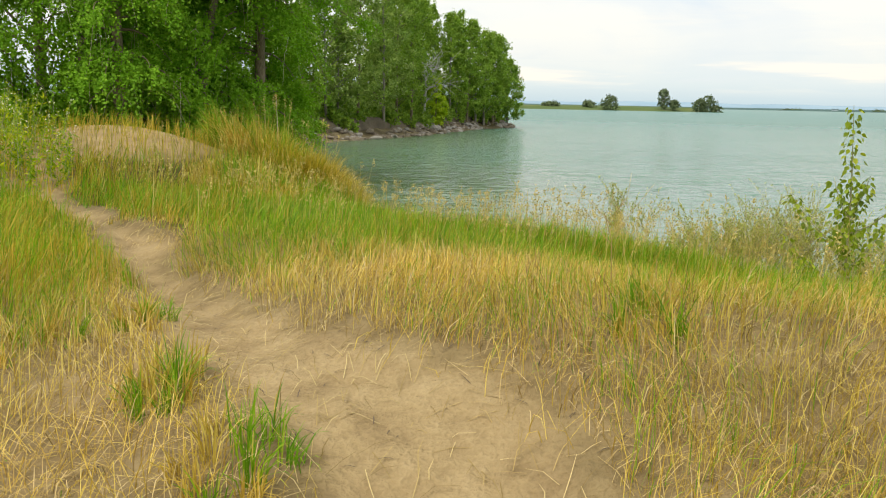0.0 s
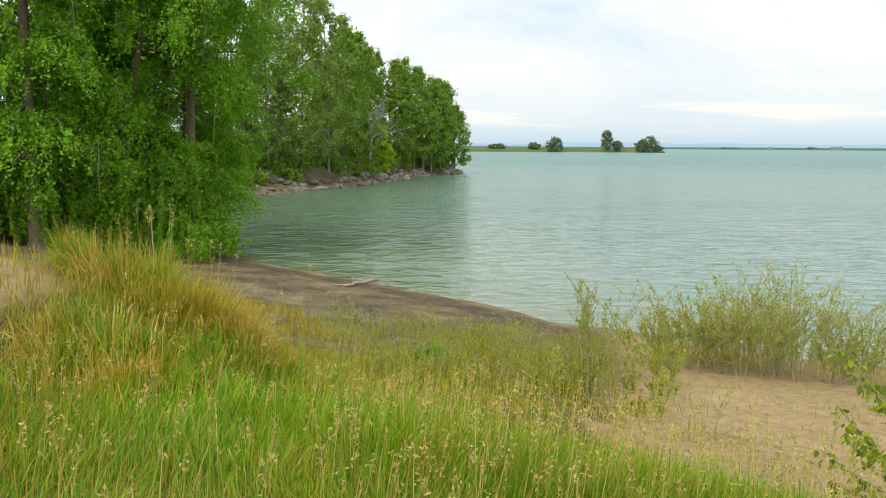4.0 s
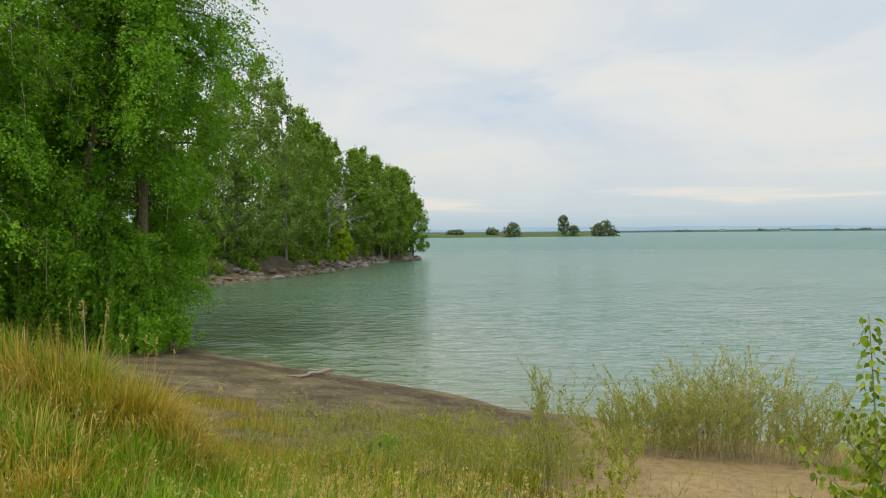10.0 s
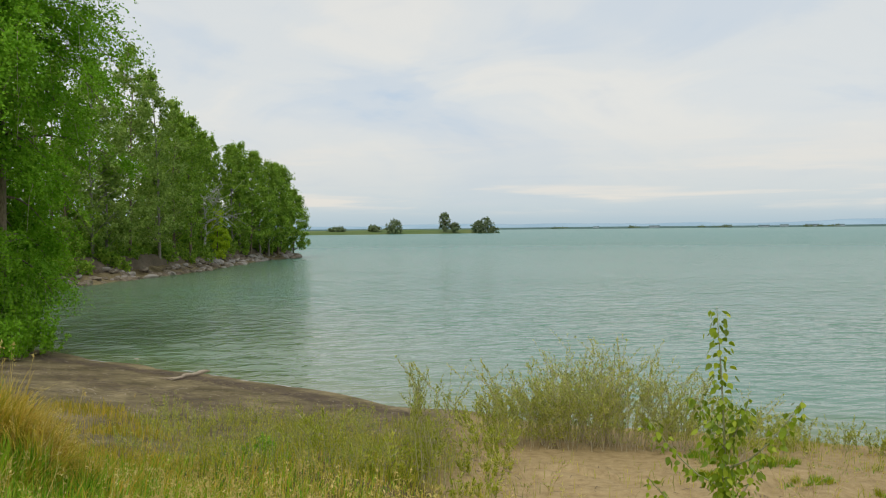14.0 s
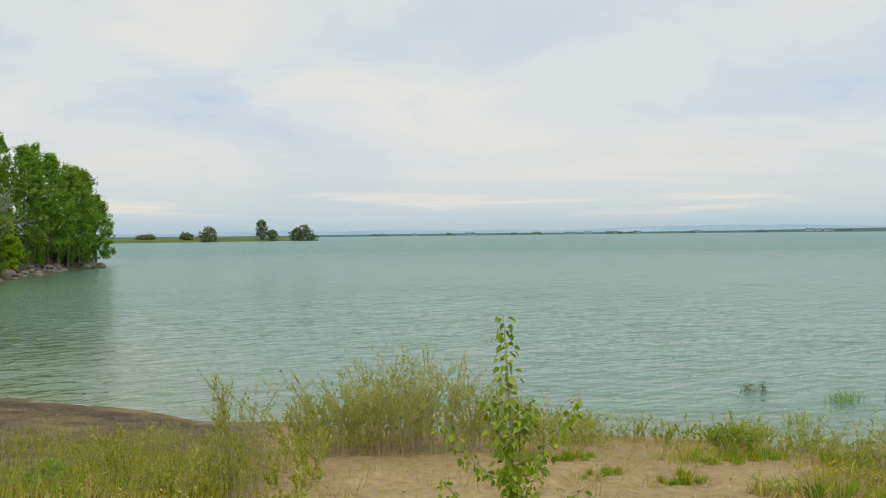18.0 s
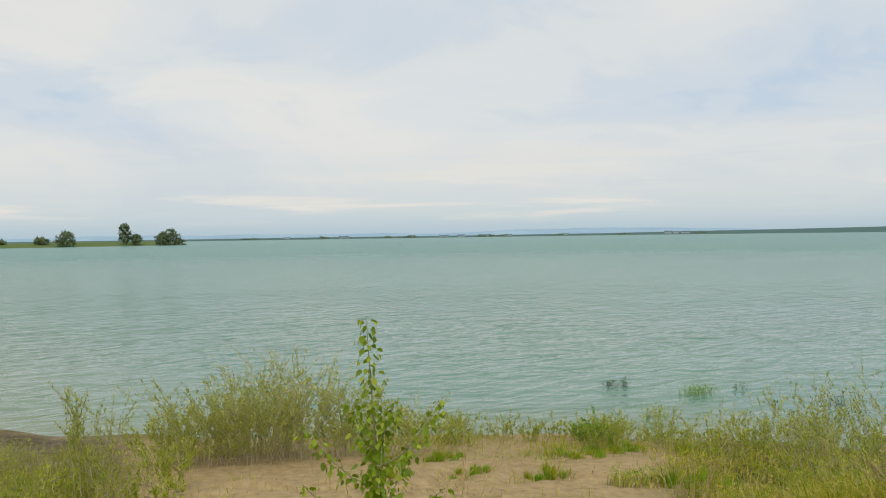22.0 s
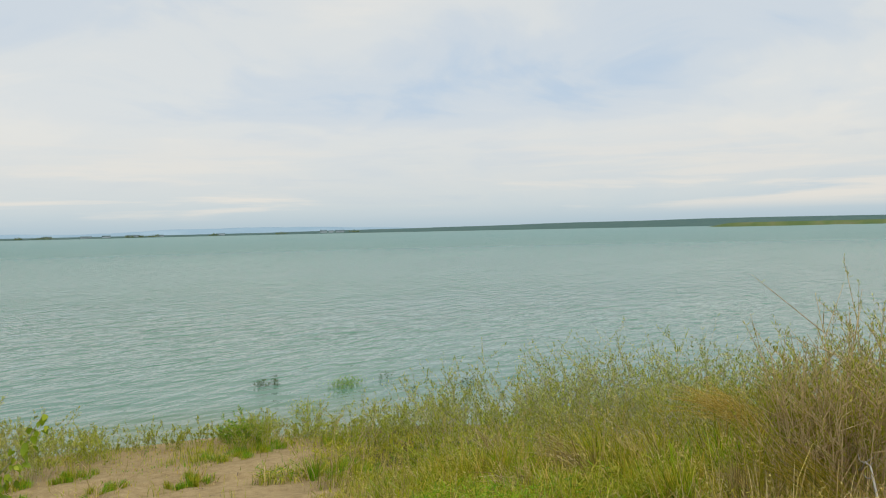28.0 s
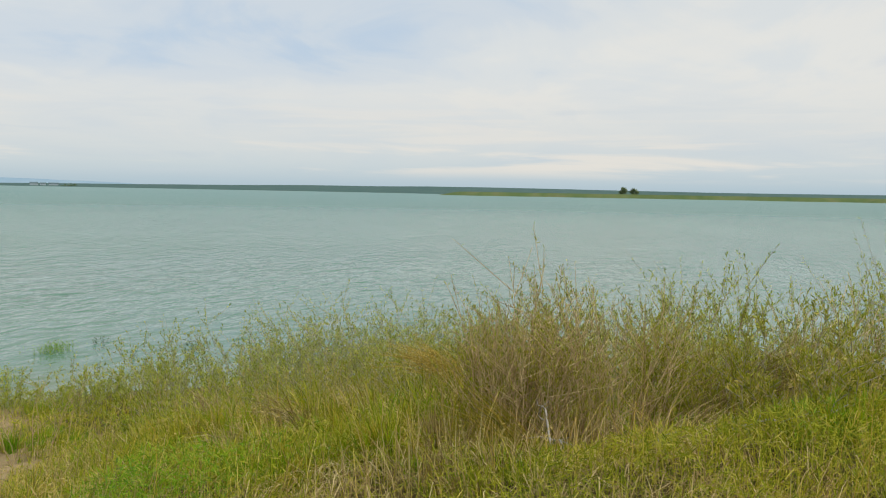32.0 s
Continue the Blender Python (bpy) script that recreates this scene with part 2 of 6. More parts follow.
# lake water: silty turquoise under a rippled, reflecting surface
WATER, t, b = material("lake_water")
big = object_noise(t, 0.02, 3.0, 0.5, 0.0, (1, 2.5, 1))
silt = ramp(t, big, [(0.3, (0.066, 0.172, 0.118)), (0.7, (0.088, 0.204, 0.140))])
# teal for distant water: its weaker sky reflection is put into the base colour
far_teal = ramp(t, big, [(0.3, (0.088, 0.225, 0.205)), (0.7, (0.112, 0.255, 0.228))])
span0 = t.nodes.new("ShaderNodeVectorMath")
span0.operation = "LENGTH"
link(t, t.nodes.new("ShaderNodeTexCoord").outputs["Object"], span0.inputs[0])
lake_c = mixc(t, ramp(t, maths(t, "DIVIDE", span0.outputs["Value"], 1000.0), [(0.05, (0, 0, 0)), (0.25, (0.7, 0.7, 0.7)), (0.6, (1, 1, 1))]), silt, far_teal)
shoal_bay = t.nodes.new("ShaderNodeAttribute")
shoal_bay.attribute_name = "shoal_bay"
link(t, mixc(t, shoal_bay.outputs["Fac"], lake_c, (0.150, 0.185, 0.078)), b.inputs["Base Color"])
b.inputs["Roughness"].default_value = 0.10
b.inputs["IOR"].default_value = 1.33
tc = t.nodes.new("ShaderNodeTexCoord")


def swell(scale, turn, stretch, detail, dist):
    mp = t.nodes.new("ShaderNodeMapping")
    mp.inputs["Rotation"].default_value = (0, 0, radians(turn))
    mp.inputs["Scale"].default_value = (stretch, 1, 1)
    link(t, tc.outputs["Object"], mp.inputs["Vector"])
    n = node(t, "ShaderNodeTexNoise", Scale=scale, Detail=detail, Roughness=0.5, Distortion=dist)
    link(t, mp.outputs[0], n.inputs["Vector"])
    return n.outputs["Fac"]


w0 = swell(0.42, 38, 0.45, 2.0, 0.7)
w1 = swell(1.1, 34, 0.4, 1.5, 0.8)
w2 = swell(4.0, 40, 0.5, 2.0, 0.6)
gust = object_noise(t, 0.05, 3.0, 0.5, 0.4, (1, 2.2, 1))
sum_w = maths(t, "ADD", maths(t, "ADD", maths(t, "MULTIPLY", w0, 0.15), maths(t, "MULTIPLY", w1, 1.2)), maths(t, "MULTIPLY", w2, 0.3))
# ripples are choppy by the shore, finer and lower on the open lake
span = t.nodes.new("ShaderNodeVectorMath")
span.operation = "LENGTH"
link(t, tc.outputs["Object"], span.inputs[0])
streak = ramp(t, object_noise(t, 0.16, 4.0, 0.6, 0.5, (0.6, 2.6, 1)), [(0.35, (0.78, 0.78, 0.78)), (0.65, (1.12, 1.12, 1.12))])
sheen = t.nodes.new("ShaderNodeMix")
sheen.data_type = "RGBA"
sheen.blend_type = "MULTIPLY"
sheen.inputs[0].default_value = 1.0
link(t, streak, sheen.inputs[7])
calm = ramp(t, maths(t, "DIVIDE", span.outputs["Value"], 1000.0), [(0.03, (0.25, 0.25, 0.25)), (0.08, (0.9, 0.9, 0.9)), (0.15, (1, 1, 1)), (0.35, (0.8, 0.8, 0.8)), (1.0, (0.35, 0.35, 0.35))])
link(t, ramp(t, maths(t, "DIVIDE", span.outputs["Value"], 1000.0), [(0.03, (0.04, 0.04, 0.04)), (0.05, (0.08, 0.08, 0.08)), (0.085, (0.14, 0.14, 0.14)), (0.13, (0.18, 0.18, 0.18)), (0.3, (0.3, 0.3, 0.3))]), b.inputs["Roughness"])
# specular set lower with distance, standing in for reflection broken up by waves
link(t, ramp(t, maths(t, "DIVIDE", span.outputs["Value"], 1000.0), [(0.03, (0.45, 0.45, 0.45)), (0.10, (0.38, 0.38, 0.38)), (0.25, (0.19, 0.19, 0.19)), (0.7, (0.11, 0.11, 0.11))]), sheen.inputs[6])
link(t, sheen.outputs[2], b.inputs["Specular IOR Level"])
bump(t, b, maths(t, "MULTIPLY", sum_w, maths(t, "MULTIPLY", calm, maths(t, "ADD", gust, 0.45))), 1.0, 0.40)


# ---- the lie of the land ----
SHORE = [(60, 1500), (-200, 420), (-60, 200), (2, 176), (13.9, 169.5), (7.9, 160), (1.2, 139), (-4.4, 117.5), (-8.6, 106.5), (-12.2, 98.5), (-13.9, 92.8), (-18, 88.5), (-19, 78), (-17.5, 64), (-14.5, 54),
         (-11.5, 47), (-8.6, 42), (-5.3, 37.7), (-1.6, 34), (0.8, 31.0), (3.1, 28.2), (5.0, 25.4), (7.2, 23.3), (9.2, 21.6), (12, 19.9), (14.3, 18.0),
         (16.2, 16.2), (18.6, 13.6), (20.6, 11.2), (22.5, 8.5), (25, 4), (27, 0), (29, -8), (34, -60), (60, -400), (200, -3000)]
PATHWAY = [(2.6, -9.0, 0.6), (1.4, -4.5, 0.5), (0.35, -1.6, 0.36), (-0.14, -0.62, 0.36), (-0.50, -0.16, 0.32), (-0.82, 0.18, 0.28), (-1.18, 0.66, 0.24), (-1.80, 1.82, 0.19), (-2.67, 3.44, 0.11), (-3.59, 4.67, 0.13), (-4.5, 5.74, 0.2), (-5.0, 6.8, 0.4)]


def seg_dist(px, py, a, b):
    ax, ay, bx, by = a[0], a[1], b[0], b[1]
    dx, dy = bx - ax, by - ay
    k = np.clip(((px - ax) * dx + (py - ay) * dy) / (dx * dx + dy * dy), 0, 1)
    return np.hypot(px - ax - k * dx, py - ay - k * dy), k


def inland(x, y):
    """Metres from the waterline: positive on land."""
    d = np.full(np.shape(x), 1e9)
    inside = np.zeros(np.shape(x), bool)
    ring = SHORE + [(-4000, -3000), (-4000, 1500)]
    for i in range(len(ring)):
        a, b = ring[i], ring[(i + 1) % len(ring)]
        if i < len(SHORE) - 1:
            d = np.minimum(d, seg_dist(x, y, a, b)[0])
        if a[1] != b[1]:
            cross = ((a[1] > y) != (b[1] > y)) & (x < (b[0] - a[0]) * (y - a[1]) / (b[1] - a[1]) + a[0])
            inside ^= cross
    return np.where(inside, d, -d)


def wave_noise(x, y, f, seed=0.0):
    return (np.sin(x * f + 1.3 + seed + 1.7 * np.sin(y * f * 0.73 + seed)) + np.sin(y * f * 1.21 + 0.4 - seed + 1.5 * np.sin(x * f * 0.61 + 2.0 * seed)) +
            0.6 * np.sin((x + y) * f * 1.9 + 2.2 * seed)) / 2.6


def smooth(a, b, v):
    k = np.clip((v - a) / (b - a), 0, 1)
    return k * k * (3 - 2 * k)


def hump(x, y, cx, cy, rx, ry, turn=0.0):
    c, s = math.cos(turn), math.sin(turn)
    u, v = ((x - cx) * c + (y - cy) * s) / rx, (-(x - cx) * s + (y - cy) * c) / ry
    return np.exp(-(u * u + v * v))


def path_gap(x, y):
    """How far a place lies outside the trodden path, in metres: negative on it."""
    d = np.full(np.shape(x), 1e9)
    for a, b in zip(PATHWAY, PATHWAY[1:]):
        e, k = seg_dist(x, y, a, b)
        d = np.minimum(d, e - (a[2] + (b[2] - a[2]) * k))
    return d


def land(x, y):
    """Height of the ground."""
    x, y = np.asarray(x, float), np.asarray(y, float)
    r, az = np.hypot(x, y), np.degrees(np.arctan2(x, y))
    s = inland(x, y)
    h = np.interp(s, [-400, -60, -6, 0, 6, 8.5, 12, 16, 18.8, 21.5, 60, 400], [-9, -5, -0.6, 0.0, 0.66, 1.05, 1.75, 2.55, 3.45, 3.72, 4.0, 6])
    woods = smooth(26, 40, y) * smooth(0, 6, s)
    h = h * (1 - woods) + woods * np.minimum(h, 2.0 + 0.01 * s)
    far = smooth(85, 95, y) * smooth(0.0, 3.0, s)
    h = h + far * 0.9
    h = h + 0.04 * wave_noise(x, y, 0.9, 6.0) * np.exp(-(s / 2.0) ** 2) * (r < 70)
    near = np.exp(-(r / 45.0) ** 2) * smooth(0.5, 6, s)
    h = h + near * (0.09 * wave_noise(x, y, 0.55) + 0.05 * wave_noise(x, y, 1.6, 2.0) + 0.02 * wave_noise(x, y, 4.1, 5.0))
    h = h + 0.98 * hump(x, y, -4.4, 8.7, 2.5, 1.8, 0.1) + 0.30 * hump(x, y, -2.4, 8.4, 1.1, 1.3)
    h = h - 0.10 * smooth(0.25, -0.25, path_gap(x, y)) * smooth(9, 6, r)
    h = h + (0.018 * wave_noise(x, y, 9.0, 1.0) + 0.010 * wave_noise(x, y, 17.0, 3.0)) * smooth(7, 4, r) * smooth(0.5, 0.0, path_gap(x, y))
    # the near ground swells up to a low brow and falls away behind it
    h = h + np.interp(y, [-14, -9, -5, -2.7, -0.9, 0.1, 0.8, 1.8, 3.0], [-1.3, -1.2, -0.95, -0.52, -0.12, 0.0, 0.0, 0.0, 0.0]) * smooth(6.0, 3.6, np.abs(x + 0.3))
    h = h + 0.22 * np.exp(-((y - 0.35) / 0.95) ** 2) * smooth(-2.0, -0.3, x) * smooth(4.0, 1.5, x)
    # a hollow where the bank runs down to bare sand
    h = h - 0.32 * smooth(9, 16, az) * smooth(56, 46, az) * smooth(5.5, 8.0, r) * smooth(15, 11.5, r)
    # the grassy shoulder of the lake bank
    h = h + 0.42 * smooth(54, 63, az) * smooth(120, 105, az) * smooth(5.2, 7.2, r) * smooth(12.0, 9.6, r)
    h = h - 0.32 * hump(x, y, 7.7, -0.5, 1.15, 1.25)
    # wavy sand of the blowout
    h = h + (0.10 * hump(x, y, 7.2, 13.6, 3.2, 1.6) + 0.07 * hump(x, y, 10.8, 11.8, 2.6, 1.6)) * wave_noise(x, y, 2.3, 1.0)
    pits = hump(x, y, 8.6, 12.9, 4.2, 2.2, -0.5)
    h = h + pits * (0.075 * wave_noise(x, y, 3.6, 3.0) + 0.045 * wave_noise(x, y, 8.1, 6.0) + 0.022 * wave_noise(x, y, 14.0, 2.0))
    h = h - 0.10 * hump(x, y, 8.4, 12.4, 0.8, 0.6) * (1 + 0.6 * wave_noise(x, y, 9.0, 1.0))
    # the island, the low far shore, the long hill and the green spit
    isl = smooth(880, 905, y + 12 * np.sin(x / 60.0)) * smooth(1150, 1050, y) * smooth(296, 262, x) * smooth(-700, -500, x)
    h = np.where((isl > 0) & (s < 0), np.maximum(h, -1 + isl * (5.3 + 0.8 * wave_noise(x, y, 0.02))), h)
    edge = np.interp(az, [-180, 5, 46, 60, 75, 180], [3300, 3300, 3200, 2300, 1700, 1500])
    top = np.interp(az, [-180, 20, 46, 56, 66, 80, 95, 110, 180], [5, 6, 7, 11, 16, 15, 12, 12, 12])
    shore = smooth(edge, edge * 1.02, r) * (2.0 + 0.6 * wave_noise(x, y, 0.004)) + smooth(edge * 1.02, edge * 1.35, r) * top * (1 + 0.12 * wave_noise(x, y, 0.003))
    h = np.where((r > edge) & (s < 0), np.maximum(h, shore), h)
    spit = smooth(75.5, 77.5, az) * smooth(1180, 1200, r - 20 * np.sin(az)) * smooth(1500, 1420, r)
    h = np.where((spit > 0) & (s < 0), np.maximum(h, -1 + spit * 6.6), h)
    return h


def z_at(x, y):
    return float(land(np.array([x]), np.array([y]))[0])


# ---- mesh helpers ----
def mesh_from(name, verts, faces_by_size, mats, smooth_shade=False):
    """A mesh from numpy arrays: verts (n, 3); faces_by_size, a list of (m, k) index arrays."""
    me = bpy.data.meshes.new(name)
    verts = np.ascontiguousarray(verts, np.float32)
    loops = np.concatenate([f.ravel() for f in faces_by_size]).astype(np.int32)
    sizes = np.concatenate([np.full(len(f), f.shape[1], np.int32) for f in faces_by_size])
    starts = np.concatenate([[0], np.cumsum(sizes)[:-1]]).astype(np.int32)
    me.vertices.add(len(verts))
    me.vertices.foreach_set("co", verts.ravel())
    me.loops.add(len(loops))
    me.loops.foreach_set("vertex_index", loops)
    me.polygons.add(len(sizes))
    me.polygons.foreach_set("loop_start", starts)
    if smooth_shade:
        me.polygons.foreach_set("use_smooth", np.ones(len(sizes), bool))
    for m in mats if isinstance(mats, (list, tuple)) else [mats]:
        me.materials.append(m)
    me.update(calc_edges=True)
    return me


def part(name, me, parent, label=""):
    ob = new(name, me)
    ob.parent = parent
    return tagged(ob, label)


class Heap:
    """Gathers vertices and faces of many pieces for one mesh."""

    def __init__(self):
        self.v, self.q, self.t, self.n = [], [], [], 0

    def add(self, v, q=None, t=None):
        self.v.append(np.asarray(v, float))
        if q is not None and len(q):
            self.q.append(np.asarray(q) + self.n)
        if t is not None and len(t):
            self.t.append(np.asarray(t) + self.n)
        self.n += len(self.v[-1])

    def mesh(self, name, mats, smooth_shade=False):
        faces = [np.concatenate(f) for f in (self.q, self.t) if f]
        return mesh_from(name, np.concatenate(self.v), faces, mats, smooth_shade)

    def tube(self, pts, radii, sides=6):
        pts = np.asarray(pts, float)
        n = len(pts)
        tang = np.gradient(pts, axis=0)
        tang /= np.linalg.norm(tang, axis=1)[:, None] + 1e-9
        ref = np.array([1.0, 0, 0]) if abs(tang[0, 0]) < 0.8 else np.array([0, 1.0, 0])
        a = np.cross(tang, ref)
        a /= np.linalg.norm(a, axis=1)[:, None] + 1e-9
        b = np.cross(tang, a)
        ang = np.arange(sides) * 2 * np.pi / sides
        ring = a[:, None] * np.cos(ang)[None, :, None] + b[:, None] * np.sin(ang)[None, :, None]
        v = (pts[:, None] + ring * np.asarray(radii)[:, None, None]).reshape(-1, 3)
        i = np.arange(n - 1)[:, None] * sides
        j, k = np.arange(sides)[None], (np.arange(sides)[None] + 1) % sides
        q = np.stack([i + j, i + k, i + sides + k, i + sides + j], -1).reshape(-1, 4)
        self.add(v, q)


def leaf_quads(rng, centres, length, width, droop=0.3, out=None, jitter=0.35, face=None):
    """Kite-shaped leaves round the given places; with face, their blades turn to the light that way."""
    n = len(centres)
    d = rng.normal(size=(n, 3))
    if out is not None:
        d = d * 0.8 + out
    d[:, 2] -= droop
    d /= np.linalg.norm(d, axis=1)[:, None]
    w = np.cross(d, rng.normal(size=(n, 3)) if face is None else face + 0.55 * rng.normal(size=(n, 3)))
    w /= np.linalg.norm(w, axis=1)[:, None] + 1e-9
    L = (length * (1 + jitter * rng.uniform(-1, 1, n)))[:, None]
    Wd = (width * (1 + jitter * rng.uniform(-1, 1, n)))[:, None] * 0.5
    nrm = np.cross(d, w)
    v = np.stack([centres, centres + d * L * 0.45 + w * Wd + nrm * L * 0.08, centres + d * L, centres + d * L * 0.45 - w * Wd + nrm * L * 0.08], 1).reshape(-1, 3)
    f = np.arange(4 * n).reshape(-1, 4)
    return v, f


# ---- ground: one sheet from the feet to the horizon ----
def ground_zones(x, y):
    s = inland(x, y)
    r = np.hypot(x, y)
    az = np.degrees(np.arctan2(x, y))
    wob = wave_noise(x, y, 1.3, 3.0)
    lob = wave_noise(x, y, 0.75, 1.4)
    blow = smooth(13.5, 16.0, az + 2.2 * wob + 2.0 * lob) * smooth(54.0, 50.5, az + 1.5 * wob + 2.5 * lob) * smooth(7.4, 8.2, r + 0.5 * wob - 0.07 * np.maximum(az - 24, 0)) * smooth(19.6, 18.0, r + 1.0 * wob + 0.05 * np.maximum(az - 26, 0) - 0.35 * np.maximum(az - 44, 0))
    blow = np.maximum(blow, smooth(0.4, 0.6, hump(x, y, 13.2, 9.7, 1.9, 0.6, -0.75) + 0.1 * wob))
    blow = np.maximum(blow, smooth(0.4, 0.6, hump(x, y, 18.4, 10.2, 0.9, 0.4, -0.7) + 0.1 * wob))
    # grassy islands left in the bare sand
    for cx, cy, cr in ((10.4, 13.2, 0.55), (11.4, 12.12, 0.5), (8.9, 13.9, 0.6), (4.4, 11.0, 0.5), (12.4, 10.6, 0.5)):
        blow = blow * (1 - smooth(0.25, 0.6, hump(x, y, cx, cy, cr * 1.5, cr)))
    dune = smooth(0.35, 0.62, hump(x, y, -5.0, 8.5, 2.4, 1.6, 0.12) + 0.10 * wave_noise(x, y, 1.7, 1.0))
    trail = smooth(0.24, -0.12, path_gap(x, y) + 0.14 * wave_noise(x, y, 2.6, 4.0) + 0.06 * wave_noise(x, y, 7.0, 1.0)) * (r < 14)
    # thin, worn ground beside the start of the path
    trail = np.maximum.reduce([trail, 0.85 * smooth(0.45, 0.85, hump(x, y, -1.05, 0.05, 1.15, 0.6) + 0.26 * wave_noise(x, y, 3.0, 2.0)), 0.5 * smooth(0.35, 0.75, hump(x, y, -1.35, -0.25, 1.5, 0.95) + 0.22 * wave_noise(x, y, 3.0, 2.0))])
    sandy = np.maximum.reduce([blow, dune, trail])
    damp = smooth(13.5, 10.0, s + 1.4 * np.maximum(x, -3) + 0.9 * wave_noise(x, y, 0.9)) * (y > 12)
    damp = np.maximum(damp, smooth(2.2, 0.6, s) * smooth(6, 4, x)) * (s < 20) * (r < 400)
    return sandy, damp * (1 - sandy), dune


angles = np.linspace(-180, 180, 181)[:-1]
angles = np.unique(np.concatenate([angles, np.linspace(-42, 112, 330)]))
radii = np.concatenate([[0.25], np.geomspace(0.5, 7, 90), np.geomspace(7.1, 19.5, 100), np.geomspace(20, 60, 46), np.geomspace(62, 600, 40), np.geomspace(615, 4700, 56)])
A, Rr = np.meshgrid(np.radians(angles), radii)
GX, GY = Rr * np.sin(A), Rr * np.cos(A)
GZ = land(GX, GY)
nr, na = GX.shape
gv = np.concatenate([np.stack([GX, GY, GZ], -1).reshape(-1, 3), [[0, 0, z_at(0, 0)]]])
i, j = np.meshgrid(np.arange(nr - 1), np.arange(na), indexing="ij")
k = (j + 1) % na
quads = np.stack([i * na + j, (i + 1) * na + j, (i + 1) * na + k, i * na + k], -1).reshape(-1, 4)
jj = np.arange(na)
caps = np.stack([np.full(na, nr * na), jj, (jj + 1) % na], -1)

GROUND, t, b = material("shore_ground")
at1 = t.nodes.new("ShaderNodeAttribute")
at1.attribute_name = "cover"
sepc = t.nodes.new("ShaderNodeSeparateColor")
link(t, at1.outputs["Color"], sepc.inputs[0])
fine_n, mid_n, wide_n = object_noise(t, 55.0, 4.0, 0.65), object_noise(t, 5.0, 4.0, 0.6), object_noise(t, 0.7, 4.0, 0.55)
sand_c = ramp(t, mid_n, [(0.25, (0.28, 0.198, 0.098)), (0.5, (0.405, 0.297, 0.150)), (0.8, (0.50, 0.378, 0.205))])
sand_c = mixc(t, 0.5, sand_c, ramp(t, fine_n, [(0.3, (0.72, 0.70, 0.68)), (0.6, (1.08, 1.08, 1.08))]), "MULTIPLY")
damp_c = mixc(t, 0.7, ramp(t, wide_n, [(0.3, (0.105, 0.084, 0.044)), (0.5, (0.19, 0.154, 0.084)), (0.7, (0.30, 0.245, 0.138))]), ramp(t, mid_n, [(0.3, (0.55, 0.53, 0.50)), (0.5, (0.98, 0.97, 0.95)), (0.7, (1.2, 1.19, 1.17))]), "MULTIPLY")
soil_c = mixc(t, 0.6, ramp(t, mid_n, [(0.3, (0.07, 0.06, 0.022)), (0.6, (0.15, 0.115, 0.05)), (0.8, (0.25, 0.19, 0.095))]), ramp(t, wide_n, [(0.3, (0.75, 0.85, 0.6)), (0.7, (1.15, 1.1, 1.05))]), "MULTIPLY")
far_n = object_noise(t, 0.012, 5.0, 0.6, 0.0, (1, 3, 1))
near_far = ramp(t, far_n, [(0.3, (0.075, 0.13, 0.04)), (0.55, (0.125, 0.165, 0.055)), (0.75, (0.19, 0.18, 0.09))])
# land past 1.6 km: distance haze put into its grey blue-green colour
haze_c = ramp(t, far_n, [(0.3, (0.058, 0.118, 0.115)), (0.7, (0.085, 0.15, 0.13))])
far_c = mixc(t, at1.outputs["Alpha"], near_far, haze_c)
col = mixc(t, sepc.outputs["Red"], soil_c, sand_c)
col = mixc(t, sepc.outputs["Green"], col, damp_c)
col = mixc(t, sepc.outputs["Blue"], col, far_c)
link(t, col, b.inputs["Base Color"])
b.inputs["Roughness"].default_value = 0.95
b.inputs["Specular IOR Level"].default_value = 0.15
bump(t, b, maths(t, "ADD", maths(t, "MULTIPLY", fine_n, 0.25), mid_n), 0.8, 0.09)

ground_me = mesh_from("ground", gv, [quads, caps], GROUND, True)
sandy, damp, _ = ground_zones(gv[:, 0], gv[:, 1])
rad_v = np.hypot(gv[:, 0], gv[:, 1])
az_v = np.degrees(np.arctan2(gv[:, 0], gv[:, 1]))
bank_sand = 0.85 * smooth(13, 17, az_v) * smooth(56, 50, az_v) * smooth(8, 10, rad_v) * smooth(26, 23, rad_v)
layer = ground_me.color_attributes.new("cover", "FLOAT_COLOR", "POINT")
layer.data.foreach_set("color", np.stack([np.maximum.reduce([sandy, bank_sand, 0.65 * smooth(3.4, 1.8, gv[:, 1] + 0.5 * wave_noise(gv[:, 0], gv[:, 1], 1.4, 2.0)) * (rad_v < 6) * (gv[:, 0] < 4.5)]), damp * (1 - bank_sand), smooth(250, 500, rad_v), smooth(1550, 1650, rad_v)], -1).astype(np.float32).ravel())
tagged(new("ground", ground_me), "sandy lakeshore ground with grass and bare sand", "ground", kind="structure")

